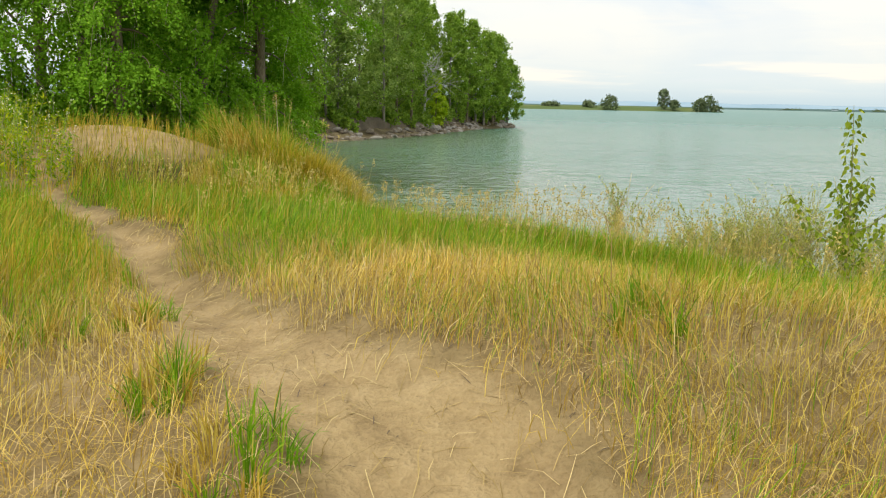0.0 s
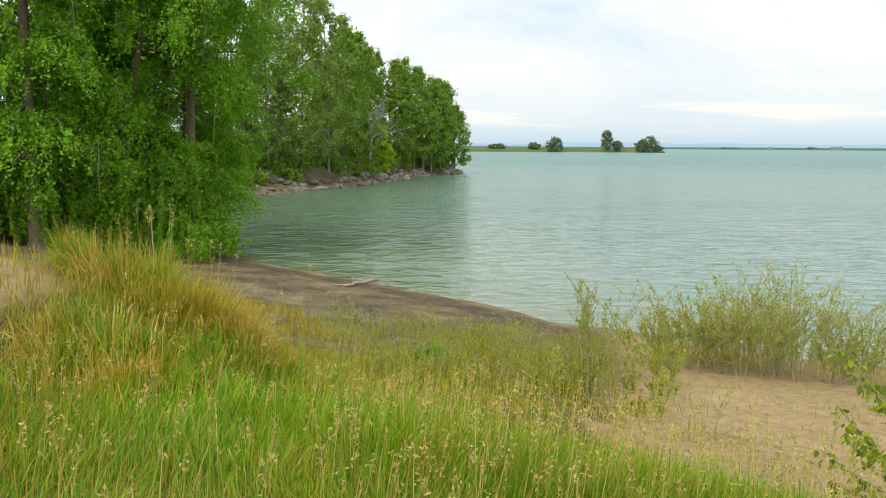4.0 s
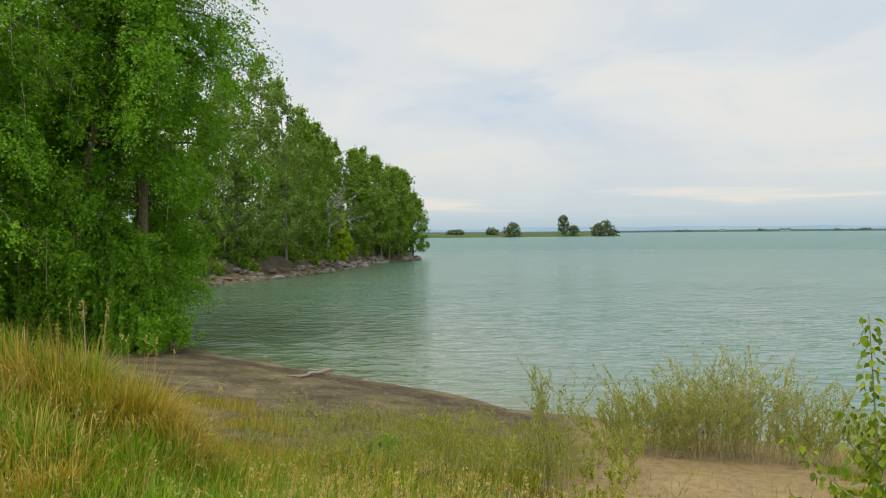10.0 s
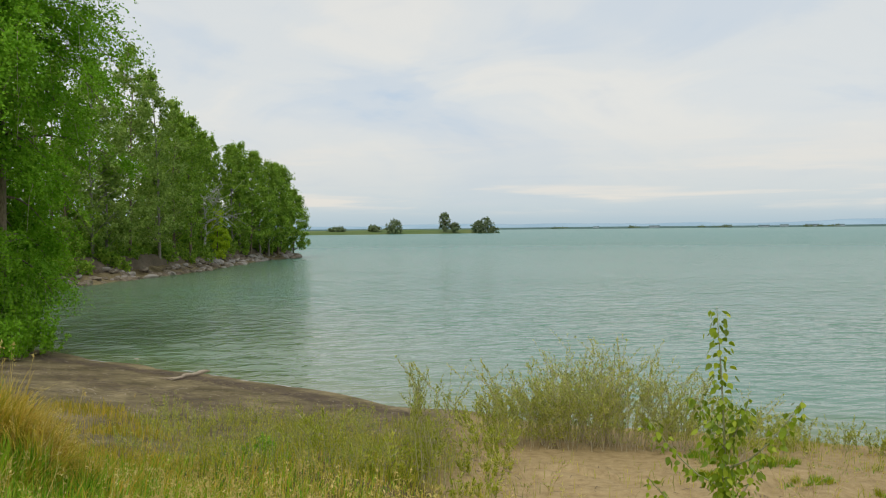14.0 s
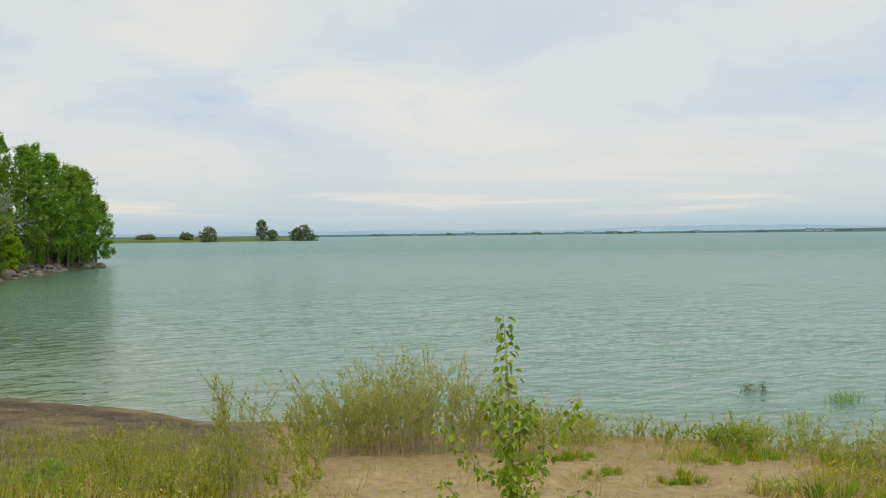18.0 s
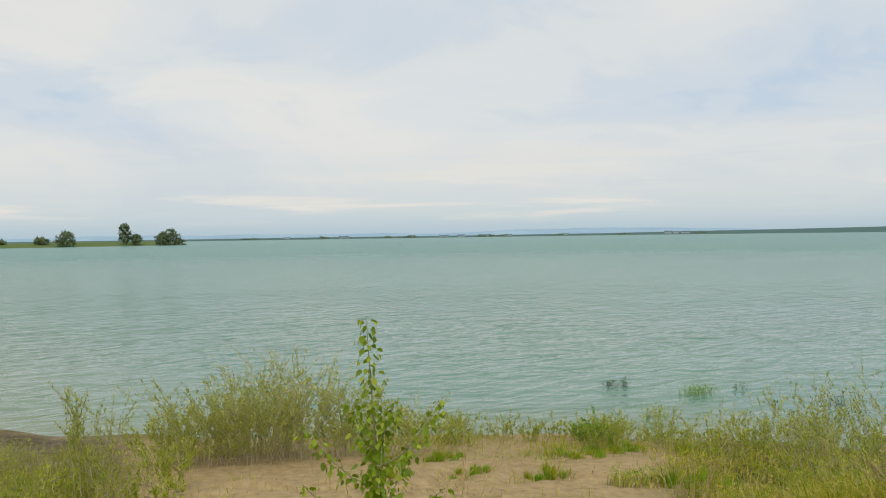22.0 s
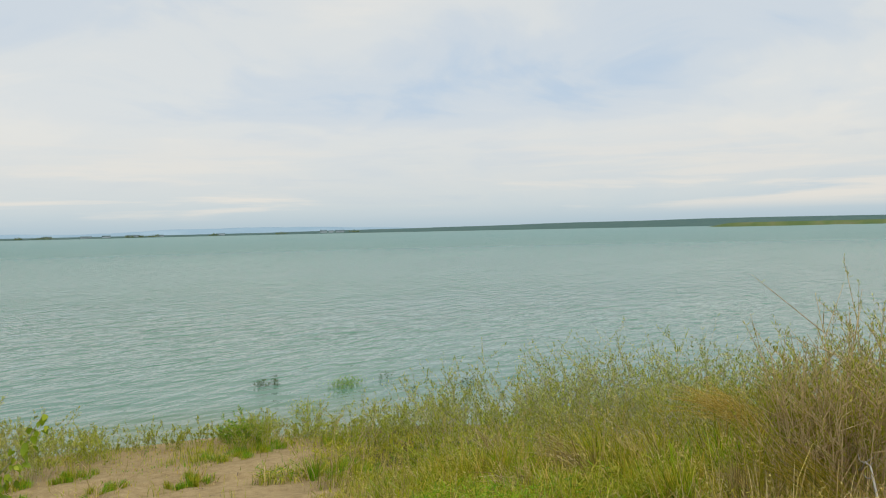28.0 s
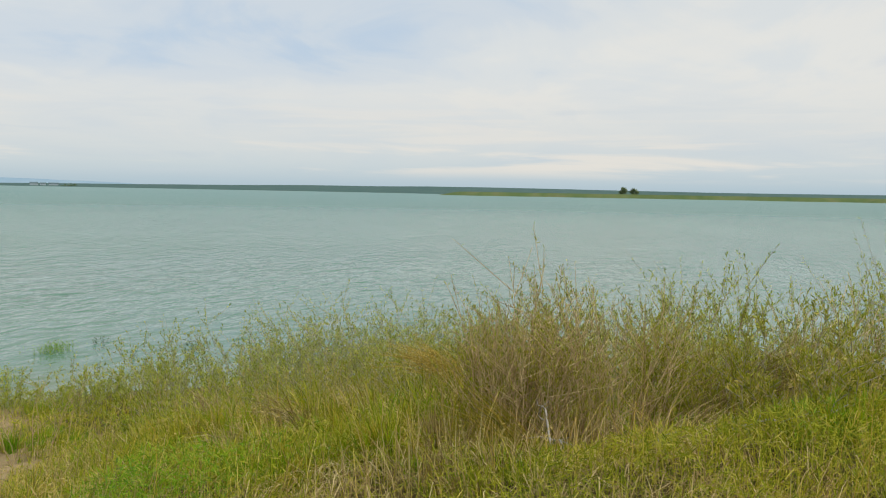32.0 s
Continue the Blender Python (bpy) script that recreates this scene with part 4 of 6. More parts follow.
WILLOWS = [
    (3.20, 13.01, 2.60, 0.26, 18, 95, "Y"), (2.60, 13.60, 0.80, 0.7, 26, 34, "Y"), (1.60, 15.20, 1.10, 0.35, 12, 40, "Y"), (4.30, 13.70, 0.50, 0.5, 14, 30, "Y"), (3.60, 12.20, 0.42, 0.5, 14, 26, "Y"), (4.90, 15.40, 1.20, 0.5, 22, 40, "Y"),
    (6.55, 17.98, 2.20, 0.8, 40, 56, "P"), (7.66, 17.76, 2.70, 0.8, 50, 56, "P"), (8.66, 17.32, 2.80, 0.8, 46, 56, "P"), (5.77, 18.20, 1.40, 0.6, 34, 40, "Y"), (9.66, 16.87, 2.30, 0.6, 30, 56, "P"), (8.10, 18.87, 2.10, 0.9, 36, 56, "P"),
    (10.40, 15.65, 1.90, 0.35, 16, 50, "P"), (11.45, 16.38, 1.10, 0.5, 20, 30, "Y"), (12.60, 16.38, 0.90, 0.5, 18, 30, "Y"), (15.30, 14.60, 1.00, 0.4, 34, 30, "D"), (4.17, 10.90, 1.75, 0.22, 5, 14, "S"), (7.50, 9.43, 1.85, 0.26, 7, 10, "S"), (11.72, 8.85, 1.90, 0.45, 12, 10, "S"), (15.12, 14.07, 1.20, 0.5, 22, 34, "Y"), (16.38, 13.23, 1.20, 0.5, 22, 34, "Y"),
    (15.60, 11.00, 1.50, 0.4, 18, 30, "Y"), (16.80, 11.20, 1.30, 0.5, 22, 34, "Y"), (17.60, 10.00, 1.60, 0.5, 24, 34, "Y"),
    (15.20, 8.40, 2.43, 0.8, 40, 40, "Y"), (16.40, 7.60, 2.69, 0.8, 44, 40, "Y"), (17.40, 6.40, 2.94, 0.9, 50, 40, "Y"), (15.80, 6.00, 2.56, 0.9, 50, 40, "P"), (16.40, 4.60, 2.94, 0.9, 54, 40, "P"), (17.80, 4.00, 2.94, 0.9, 50, 40, "Y"),
    (15.40, 3.30, 2.56, 0.9, 54, 44, "Y"), (16.60, 2.20, 2.82, 0.9, 50, 40, "Y"), (14.20, 2.60, 2.18, 0.7, 44, 44, "Y"), (13.90, 4.60, 1.54, 0.7, 40, 40, "Y"), (14.00, 6.60, 1.41, 0.7, 36, 40, "Y"), (19.00, 7.60, 2.30, 0.9, 40, 36, "Y"),
    (7.45, 0.45, 1.98, 0.30, 34, 8, "T"), (7.66, 0.26, 2.06, 0.40, 34, 22, "U"), (7.79, -0.33, 2.02, 0.40, 30, 22, "T"), (8.00, 0.80, 1.80, 0.40, 26, 24, "U"), (8.12, 0.59, 1.95, 0.42, 30, 46, "U"), (8.25, -0.92, 1.92, 0.42, 30, 46, "U"), (7.99, -1.51, 1.66, 0.42, 30, 44, "Y"), (7.86, -2.75, 1.47, 0.42, 30, 44, "Y"),
    (8.60, -2.10, 1.57, 0.40, 28, 20, "T"), (7.25, -1.90, 0.82, 0.40, 26, 40, "Y"),
    (12.20, 7.00, 1.05, 0.45, 22, 40, "Y"), (11.90, 5.60, 1.30, 0.50, 24, 40, "Y"), (11.40, 4.60, 1.45, 0.50, 26, 40, "Y"), (11.00, 3.20, 1.60, 0.50, 28, 40, "Y"), (10.40, 1.90, 1.52, 0.45, 28, 40, "Y"), (11.60, 4.20, 1.50, 0.60, 34, 40, "Y"), (11.20, 2.20, 1.70, 0.60, 34, 40, "Y"), (9.20, -0.20, 1.52, 0.50, 34, 40, "Y"), (9.40, -1.60, 1.32, 0.50, 30, 40, "Y"),
    (13.60, -2.40, 3.20, 0.9, 44, 40, "Y"), (13.20, -3.80, 2.59, 0.9, 44, 40, "Y"), (13.20, -5.20, 3.13, 0.9, 46, 40, "Y"), (14.80, -5.00, 3.58, 1.0, 44, 40, "Y"), (12.40, -6.40, 2.81, 0.9, 40, 40, "Y"),
    (17.60, 0.40, 2.82, 1.0, 40, 40, "Y"), (15.00, 0.60, 3.07, 0.9, 44, 40, "Y"), (15.20, -1.20, 3.07, 1.0, 44, 40, "Y"), (17.40, -2.20, 2.94, 1.0, 40, 40, "Y"), (19.20, 4.40, 2.56, 0.9, 40, 36, "Y"),
]
SHRUB_LOOK = {
    "Y": (WILLOW_LEAF, GREY_TWIG, "feathery yellow-green sandbar willow on the bank"),
    "P": (GREY_LEAF, GREY_TWIG, "pale twiggy sandbar willow at the water's edge"),
    "T": (WILLOW_LEAF, TWIG, "tall twiggy willow bush with pale tan bare stems"),
    "U": (BUSH_LEAF, BROWN_TWIG, "tall upright willow rods with olive leaves"),
    "S": (WILLOW_LEAF, BROWN_TWIG, "slender sparse willow shoots rising from bare sand"),
    "D": (GREEN_GRASS, BROWN_TWIG, "low dark willow clump at the waterline"),
}
for n, (x, y, h, r, st, lp, look_of) in enumerate(WILLOWS):
    lm, tw, lab = SHRUB_LOOK[look_of]
    bare = look_of == "T"
    if math.hypot(x, y) < 12.5 and x > 7 and look_of != "S":
        lm = BUSH_LEAF
    near = math.hypot(x, y) < 12.5
    shrub("sandbar_willow", x, y, h, r, int(st * 1.5) if bare else int(st * 1.45) if look_of in "PU" else st, int(lp * (1.7 if bare else 3.0 if look_of == "U" else 1.35)), lm, 500 + n, lab, "willows along the bank", twig=tw, fan=0.12 if n == 0 or look_of == "U" else 0.14 if bare else 0.32,
          leafy_from=0.3 if bare else 0.12 if look_of == "P" else 0.08, side=7 if bare else 4, leaf_len=0.038 if bare or look_of == "U" else 0.055 if near or n == 0 else 0.070, leaf_w=0.0068 if bare or look_of == "U" else 0.0095 if near or n == 0 else 0.0135,
          stem_r=0.95 if bare else 0.8 if look_of in "PS" else 0.65, sway=0.08 if n == 0 or look_of == "U" else 0.09 if bare else 0.17)

edge_rng = np.random.default_rng(88)
for n in range(22):
    w = ((n + 0.8 * edge_rng.uniform()) / 22.0) ** 0.8
    x, y = np.interp(w, [0, 0.25, 0.5, 0.75, 1.0], [9.4, 12.2, 14.6, 17.2, 20.2]) + edge_rng.normal(0, 0.35), np.interp(w, [0, 0.25, 0.5, 0.75, 1.0], [20.4, 18.7, 16.7, 14.0, 9.8]) + edge_rng.normal(0, 0.35)
    shrub("sandbar_willow", x, y, edge_rng.uniform(0.45, 1.3), edge_rng.uniform(0.3, 0.6), 16, 44, WILLOW_LEAF, 640 + n, "low feathery willow growing at the waterline", "willows along the bank", twig=GREY_TWIG, leafy_from=0.05, stem_r=0.7, leaf_len=0.062, leaf_w=0.0125)


# ---- sapling with leaves that can be told apart ----
def leaf_mesh(name, mat, length):
    """A broad pointed leaf with a fold along its rib."""
    prof = [(0.0, 0.0), (0.12, 0.26), (0.32, 0.36), (0.58, 0.27), (0.82, 0.10), (1.0, 0.0)]
    v, q, tt = [], [], []
    for u, w in prof:
        v += [(-w * length, u * length, 0.10 * w * length), (0, u * length, -0.05 * math.sin(u * 3) * length), (w * length, u * length, 0.10 * w * length)]
    for n in range(5):
        a = 3 * n
        q += [(a, a + 1, a + 4, a + 3), (a + 1, a + 2, a + 5, a + 4)]
    return mesh_from(name, np.array(v), [np.array(q)], mat)


def sapling(x, y, height, seed):
    rng = np.random.default_rng(seed)
    root = new("cottonwood_sapling")
    root.location = (x, y, z_at(x, y) - 0.05)
    tagged(root, "young cottonwood sapling with broad green leaves on sand", "sapling")
    leaf = leaf_mesh("leaf", SAP_LEAF, 0.074)
    u = np.linspace(0, 1, 9)
    main = np.stack([-0.04 * u + 0.05 * np.sin(u * 4), 0.03 * np.sin(u * 5), u * height], -1)
    hp = Heap()
    hp.tube(main, 0.018 * (1.12 - u), 6)
    part("stem", hp.mesh("stem", SAP_STEM, True), root, "slim pale stem")
    spots = [(np.array([np.interp(w, u, main[:, i]) for i in range(3)]), a) for w, a in zip(np.linspace(0.34, 1.0, 170), np.arange(170) * 2.4)]
    right_way = -radians(34)
    limbs_of = [(0.44, right_way + math.pi, 0.62, 0.55), (0.50, right_way, 0.58, 0.60), (0.30, right_way + math.pi + 0.5, 0.66, 0.5), (0.32, right_way - 0.6, 0.70, 0.42),
                (0.24, right_way + math.pi - 0.5, 0.60, 0.28), (0.22, right_way + 0.4, 0.66, 0.26), (0.40, right_way + 1.5, 0.45, 0.4), (0.42, right_way - 1.6, 0.45, 0.4),
                (0.16, right_way + 0.1, 0.60, 0.16), (0.16, right_way + math.pi, 0.62, 0.16), (0.56, right_way + 2.3, 0.34, 0.4), (0.58, right_way - 0.9, 0.3, 0.42), (0.12, right_way + 1.2, 0.5, 0.2), (0.12, right_way - 1.3, 0.5, 0.2), (0.26, right_way + 0.15, 0.52, 0.30), (0.27, right_way + math.pi - 0.2, 0.52, 0.32), (0.20, right_way + math.pi + 0.3, 0.7, 0.36), (0.36, right_way + 0.9, 0.5, 0.5)]
    for w, a, reach, rise in limbs_of:
        s0 = np.array([np.interp(w, u, main[:, i]) for i in range(3)])
        q = np.linspace(0, 1, 5)[:, None]
        line = s0 + np.array([math.cos(a), math.sin(a), 0]) * q ** 0.8 * reach + np.array([0, 0, 1]) * q ** 1.3 * rise
        bh = Heap()
        bh.tube(line, np.linspace(0.009, 0.003, 5), 5)
        part("branch", bh.mesh("branch", SAP_STEM, True), root)
        for m in range(58):
            spots.append((np.array([np.interp(0.08 + 0.92 * m / 57, q[:, 0], line[:, i]) for i in range(3)]), a + m * 2.4))
    order = rng.permutation(len(spots))
    rest = Heap()
    lv, lf = np.array([tuple(q.co) for q in leaf.vertices]), np.array([tuple(q.vertices) for q in leaf.polygons])
    for n, s_i in enumerate(order):
        p, a = spots[s_i]
        sc = rng.uniform(0.6, 1.1)
        stalk = rng.uniform(0.01, 0.085)
        m = Matrix.Translation(p + np.array([math.cos(a) * stalk, math.sin(a) * stalk, 0]) + rng.normal(0, 0.012, 3)) @ pose(0, 0, 0, rng.uniform(-95, -30), rng.uniform(-40, 40), math.degrees(a) - 90 + rng.uniform(-25, 25)) @ pose(0, 0.03, 0) @ Matrix.Diagonal((sc, sc, sc, 1))
        if n < 300:
            ob = new("leaf", leaf)
            ob.parent = root
            ob.matrix_local = m
        else:
            mm = np.array(m)
            rest.add(lv @ mm[:3, :3].T + mm[:3, 3], lf)
    tagged(part("foliage", rest.mesh("foliage", SAP_LEAF), root), kind="stuff")
    return root


sapling(3.95, 5.95, 4.86 - z_at(3.95, 5.95), 77)


# ---- grass ----
def blades(rng, x, y, height, width, lean, wind=(0.25, 0.1), way=None):
    """Arching grass blades: a strip of two quads and a pointed tip each."""
    n = len(x)
    z = land(x, y) - 0.02
    a = rng.uniform(0, 2 * np.pi, n)
    f = np.stack([np.cos(a), np.sin(a)], -1)
    bend = np.abs(rng.normal(0, 1, n)) * lean
    b = 3.0 * wave_noise(x, y, 1.7, 1.5) + 1.2 * wave_noise(x, y, 5.0, 0.5) + rng.normal(0, 0.6, n)
    b = np.where(rng.uniform(size=n) < 0.35, rng.uniform(0, 2 * np.pi, n), b)
    if way is not None:
        b = way + rng.normal(0, 0.7, n)
    d = np.stack([np.cos(b) * bend + wind[0], np.sin(b) * bend + wind[1]], -1)
    size = np.sqrt((d ** 2).sum(1))
    d = d / (size[:, None] + 1e-6)
    h = np.asarray(height)
    turn = np.clip(size, 0.05, 1.9)
    p = [np.stack([x, y, z], -1)]
    for k, step in enumerate((0.42, 0.34, 0.24)):
        ang = turn * (0.25, 0.75, 1.25)[k]
        p.append(p[-1] + np.concatenate([d * (h * step * np.sin(ang))[:, None], (h * step * np.cos(ang))[:, None]], 1))
    w = np.concatenate([f * (width * 0.5)[:, None], np.zeros((n, 1))], 1)
    v = np.stack([p[0] - w * 0.7, p[0] + w * 0.7, p[1] - w, p[1] + w, p[2] - w * 0.7, p[2] + w * 0.7, p[3]], 1).reshape(-1, 3)
    i = np.arange(n)[:, None] * 7
    return v, np.concatenate([i + np.array([[0, 1, 3, 2]]), i + np.array([[2, 3, 5, 4]])]), i + np.array([[4, 5, 6]])


def grass_field(name, rng, x, y, height, width, lean, mat, label, wind=(0.07, 0.02)):
    v, q, tt = blades(rng, x, y, height, width, lean, wind)
    return tagged(new(name, mesh_from(name, v, [q, tt], mat)), label, "grass", kind="stuff")


def scatter(rng, n, x0, x1, y0, y1):
    return rng.uniform(x0, x1, n), rng.uniform(y0, y1, n)


def fan_scatter(rng, n, az0, az1, r0, r1):
    a, r = np.radians(rng.uniform(az0, az1, n)), r0 * (r1 / r0) ** rng.uniform(0, 1, n)
    return r * np.sin(a), r * np.cos(a)


rng = np.random.default_rng(9)


def cover(x, y):
    """How thick grass stands (0 to 1), and how dry it is (0 to 1)."""
    s = inland(x, y)
    sandy, damp, dune = ground_zones(x, y)
    thick = (1 - smooth(0.05, 0.6, sandy)) * (1 - 0.97 * smooth(0.2, 0.7, damp)) * np.where(x > 7, smooth(0.0, 0.6, s), smooth(1.0, 4.0, s)) * (1 - 0.35 * smooth(17, 18.5, np.hypot(x, y)) * (x > 6))
    patchy = 0.5 + 0.5 * wave_noise(x, y, 1.1, 7.0)
    dry = smooth(5.0, 2.2, y + 0.9 * wave_noise(x, y, 0.8, 2.0)) * (0.35 + 0.6 * smooth(3.0, 0.9, x + 0.5 * wave_noise(x, y, 1.3, 2.5))) * smooth(-2.6, -1.2, x)
    dry = np.maximum(dry, 0.9 * smooth(0.75, 0.0, path_gap(x, y)) * (y < 4) + 0.4 * smooth(0.4, 0.0, path_gap(x, y)) * (y >= 4) * (y < 7))
    dry = np.maximum(dry, 0.55 * smooth(0.45, 0.9, wave_noise(x, y, 1.2, 9.0)) * (np.hypot(x, y) < 9))
    dry = np.maximum(dry, 0.22 * smooth(6.0, 4.0, y))
    dry = dry * (0.84 + 0.22 * wave_noise(x, y, 2.1, 8.0))
    dry = np.maximum(dry, 0.75 * hump(x, y, -2.2, 8.2, 1.6, 1.2))
    dry = np.maximum(dry, 0.45 * smooth(8.5, 10.5, np.hypot(x, y)) * (0.4 + 0.6 * patchy))
    return thick, np.clip(dry, 0, 1), patchy


x1, y1 = scatter(rng, 150000, -4.8, 4.5, -1.3, 5.0)
x2, y2 = fan_scatter(rng, 140000, -38, 60, 4.2, 26)
x4, y4 = scatter(rng, 26000, -6.5, 6.5, -7.0, -1.3)
x3, y3 = fan_scatter(rng, 46000, 44, 114, 4.5, 20)
gx, gy = np.concatenate([x1, x2, x3, x4]), np.concatenate([y1, y2, y3, y4])
thick, dry, patchy = cover(gx, gy)
keep = rng.uniform(size=len(gx)) < thick * (0.35 + 0.65 * patchy)
gx, gy, dry, patchy = gx[keep], gy[keep], dry[keep], patchy[keep]
dist = np.hypot(gx, gy)
green = rng.uniform(size=len(gx)) > dry
right = smooth(38, 50, np.degrees(np.arctan2(gx, gy))) * smooth(3.5, 5.0, dist)
tall = np.clip(0.20 + 0.13 * patchy + 0.07 * rng.normal(size=len(gx)), 0.10, 0.55)
tall = tall * (1 - 0.40 * dry * (dist < 7)) * (1 - 0.1 * right) * (0.35 + 0.65 * thick[keep])
tall = tall * (1 - 0.65 * smooth(4.6, 7.5, dist) * smooth(8, 14, np.degrees(np.arctan2(gx, gy))) * (1 - right)) * (1 - 0.3 * smooth(6.0, 8.5, dist) * (gx > 1.0) * (1 - right))
wide = 0.0024 + 0.00076 * dist
tall = tall * (1 - 0.5 * smooth(1.8, 0.6, gy) * smooth(-0.2, -0.9, gx))
mottle = smooth(-0.2, 0.8, wave_noise(gx, gy, 0.9, 4.4) + 0.4 * wave_noise(gx, gy, 3.1, 2.0))
yellow = green & (rng.uniform(size=len(gx)) < 0.08 + 0.22 * mottle + 0.35 * smooth(6.5, 10, dist) + 0.3 * smooth(-1.2, -2.4, gx)) & (right < 0.5)
bank = green & ~yellow & (right >= 0.5)
pure = green & ~yellow & (right < 0.5)
straw = ~green
old = straw & (right > 0.5)
straw = straw & ~old
grass_field("green_grass", rng, gx[pure], gy[pure], tall[pure], wide[pure], 1.0, GREEN_GRASS, "long fresh green grass on the bank")
grass_field("yellow_grass", rng, gx[yellow], gy[yellow], tall[yellow], wide[yellow], 0.85, YELLOW_GRASS, "yellowing grass blades among the green")
grass_field("dry_grass", rng, gx[straw], gy[straw], tall[straw] * 0.85, wide[straw] * 0.55, 1.6, DRY_GRASS, "dry golden straw grass beside the path")
grass_field("bank_grass", rng, gx[bank], gy[bank], tall[bank] * 1.1, wide[bank] * 1.15, 1.7, BANK_GRASS, "matted yellow-green grass on the lake bank")
grass_field("withered_grass", rng, gx[old], gy[old], tall[old], wide[old] * 0.95, 1.5, OLD_STRAW, "withered tan grass among the bank growth")
# soft low herbs that mat the right-hand bank
hx, hy = fan_scatter(rng, 150000, 45, 114, 5.0, 19)
tk, dr, pt = cover(hx, hy)
ok = rng.uniform(size=len(hx)) < tk * (0.25 + 0.75 * smooth(-0.5, 0.4, wave_noise(hx, hy, 1.2, 2.7)))
hx, hy = hx[ok], hy[ok]
mound = 0.10 + 0.34 * np.clip(0.5 + 0.35 * wave_noise(hx, hy, 1.5, 3.3) + 0.3 * wave_noise(hx, hy, 4.0, 1.1), 0, 1)
mound = mound * (1 - 0.75 * hump(hx, hy, 7.1, -0.4, 0.9, 1.0))
hz = land(hx, hy) + mound * rng.uniform(0, 1, len(hx)) ** 0.6
lush_m = smooth(0.2, 0.8, wave_noise(hx, hy, 0.85, 3.1) + 0.35 * wave_noise(hx, hy, 2.9, 0.7)) > rng.uniform(size=len(hx))
lp = np.stack([hx, hy, hz], -1)[lush_m]
v, f = leaf_quads(rng, lp, 0.011 * np.hypot(lp[:, 0], lp[:, 1]) + 0.02, 0.0007 * np.hypot(lp[:, 0], lp[:, 1]) + 0.002, -0.3)
tagged(new("lush_herbs", mesh_from("lush_herbs", v, [f], GREEN_GRASS)), "patches of fresh green herbs on the lake bank", "herbs", kind="stuff")
hx, hy, hz = hx[~lush_m], hy[~lush_m], hz[~lush_m]
v, f = leaf_quads(rng, np.stack([hx, hy, hz], -1), 0.012 * np.hypot(hx, hy) + 0.02, 0.0007 * np.hypot(hx, hy) + 0.002, -0.25)
tagged(new("bank_herbs", mesh_from("bank_herbs", v, [f], BANK_GRASS)), "soft matted yellow-green herbs on the lake bank", "herbs", kind="stuff")
tx_, ty_ = fan_scatter(rng, 13000, 45, 114, 5.0, 17)
tk, dr, pt = cover(tx_, ty_)
ok = rng.uniform(size=len(tx_)) < tk * smooth(-0.2, 0.5, wave_noise(tx_, ty_, 1.1, 5.5))
tx_, ty_ = tx_[ok], ty_[ok]
grass_field("bent_straw", rng, tx_, ty_, rng.uniform(0.25, 0.6, len(tx_)), 0.0006 * np.hypot(tx_, ty_) + 0.002, 1.35, OLD_STRAW, "bent tan straw tangled in the bank grass")
mx_, my_ = scatter(rng, 30000, -4.2, 1.6, -1.4, 2.2)
gap = path_gap(mx_, my_)
ok = (rng.uniform(size=len(mx_)) < smooth(-0.12, 0.15, gap + 0.12 * wave_noise(mx_, my_, 3.3, 1.0)) * smooth(1.8, 0.8, gap) * (0.35 + 0.65 * smooth(-0.4, 0.4, wave_noise(mx_, my_, 2.4, 6.0))))
half = rng.uniform(size=len(mx_)) < 0.5
for nm, pick, mt, lb in (("flattened_straw", ok & half, DRY_GRASS, "flattened golden straw beside the trodden path"), ("trampled_grass", ok & ~half, OLD_STRAW, "trampled grey-tan grass beside the trodden path")):
    grass_field(nm, rng, mx_[pick], my_[pick], rng.uniform(0.08, 0.24, pick.sum()), np.full(pick.sum(), 0.0034), 1.5, mt, lb)
dx, dy = scatter(rng, 4200, -8.0, -2.4, 6.0, 8.6)
sx, sy = fan_scatter(rng, 70000, 15, 80, 17.0, 27)
s_s = inland(sx, sy)
ok = (s_s > -0.1) & (s_s < 4.0) & (rng.uniform(size=len(sx)) < 0.06 + 0.8 * smooth(0.15, 0.6, wave_noise(sx, sy, 1.3, 2.2)))
grass_field("shore_grass", rng, sx[ok], sy[ok], rng.uniform(0.10, 0.34, ok.sum()), np.full(ok.sum(), 0.009), 1.3, BANK_GRASS, "green grass growing down to the waterline")
grass_field("dune_grass", rng, dx, dy, rng.uniform(0.10, 0.32, 4200), np.full(4200, 0.007), 0.6, YELLOW_GRASS, "sparse grass blades on the dune sand")
dx, dy = fan_scatter(rng, 2600, 14, 48, 9.0, 17.5)
ok = rng.uniform(size=2600) < 0.15 + 0.85 * smooth(0.3, 0.75, wave_noise(dx, dy, 1.9, 6.0))
grass_field("sand_grass", rng, dx[ok], dy[ok], rng.uniform(0.10, 0.32, ok.sum()), np.full(ok.sum(), 0.010), 0.6, BANK_GRASS, "sparse low grass on the bare sand")

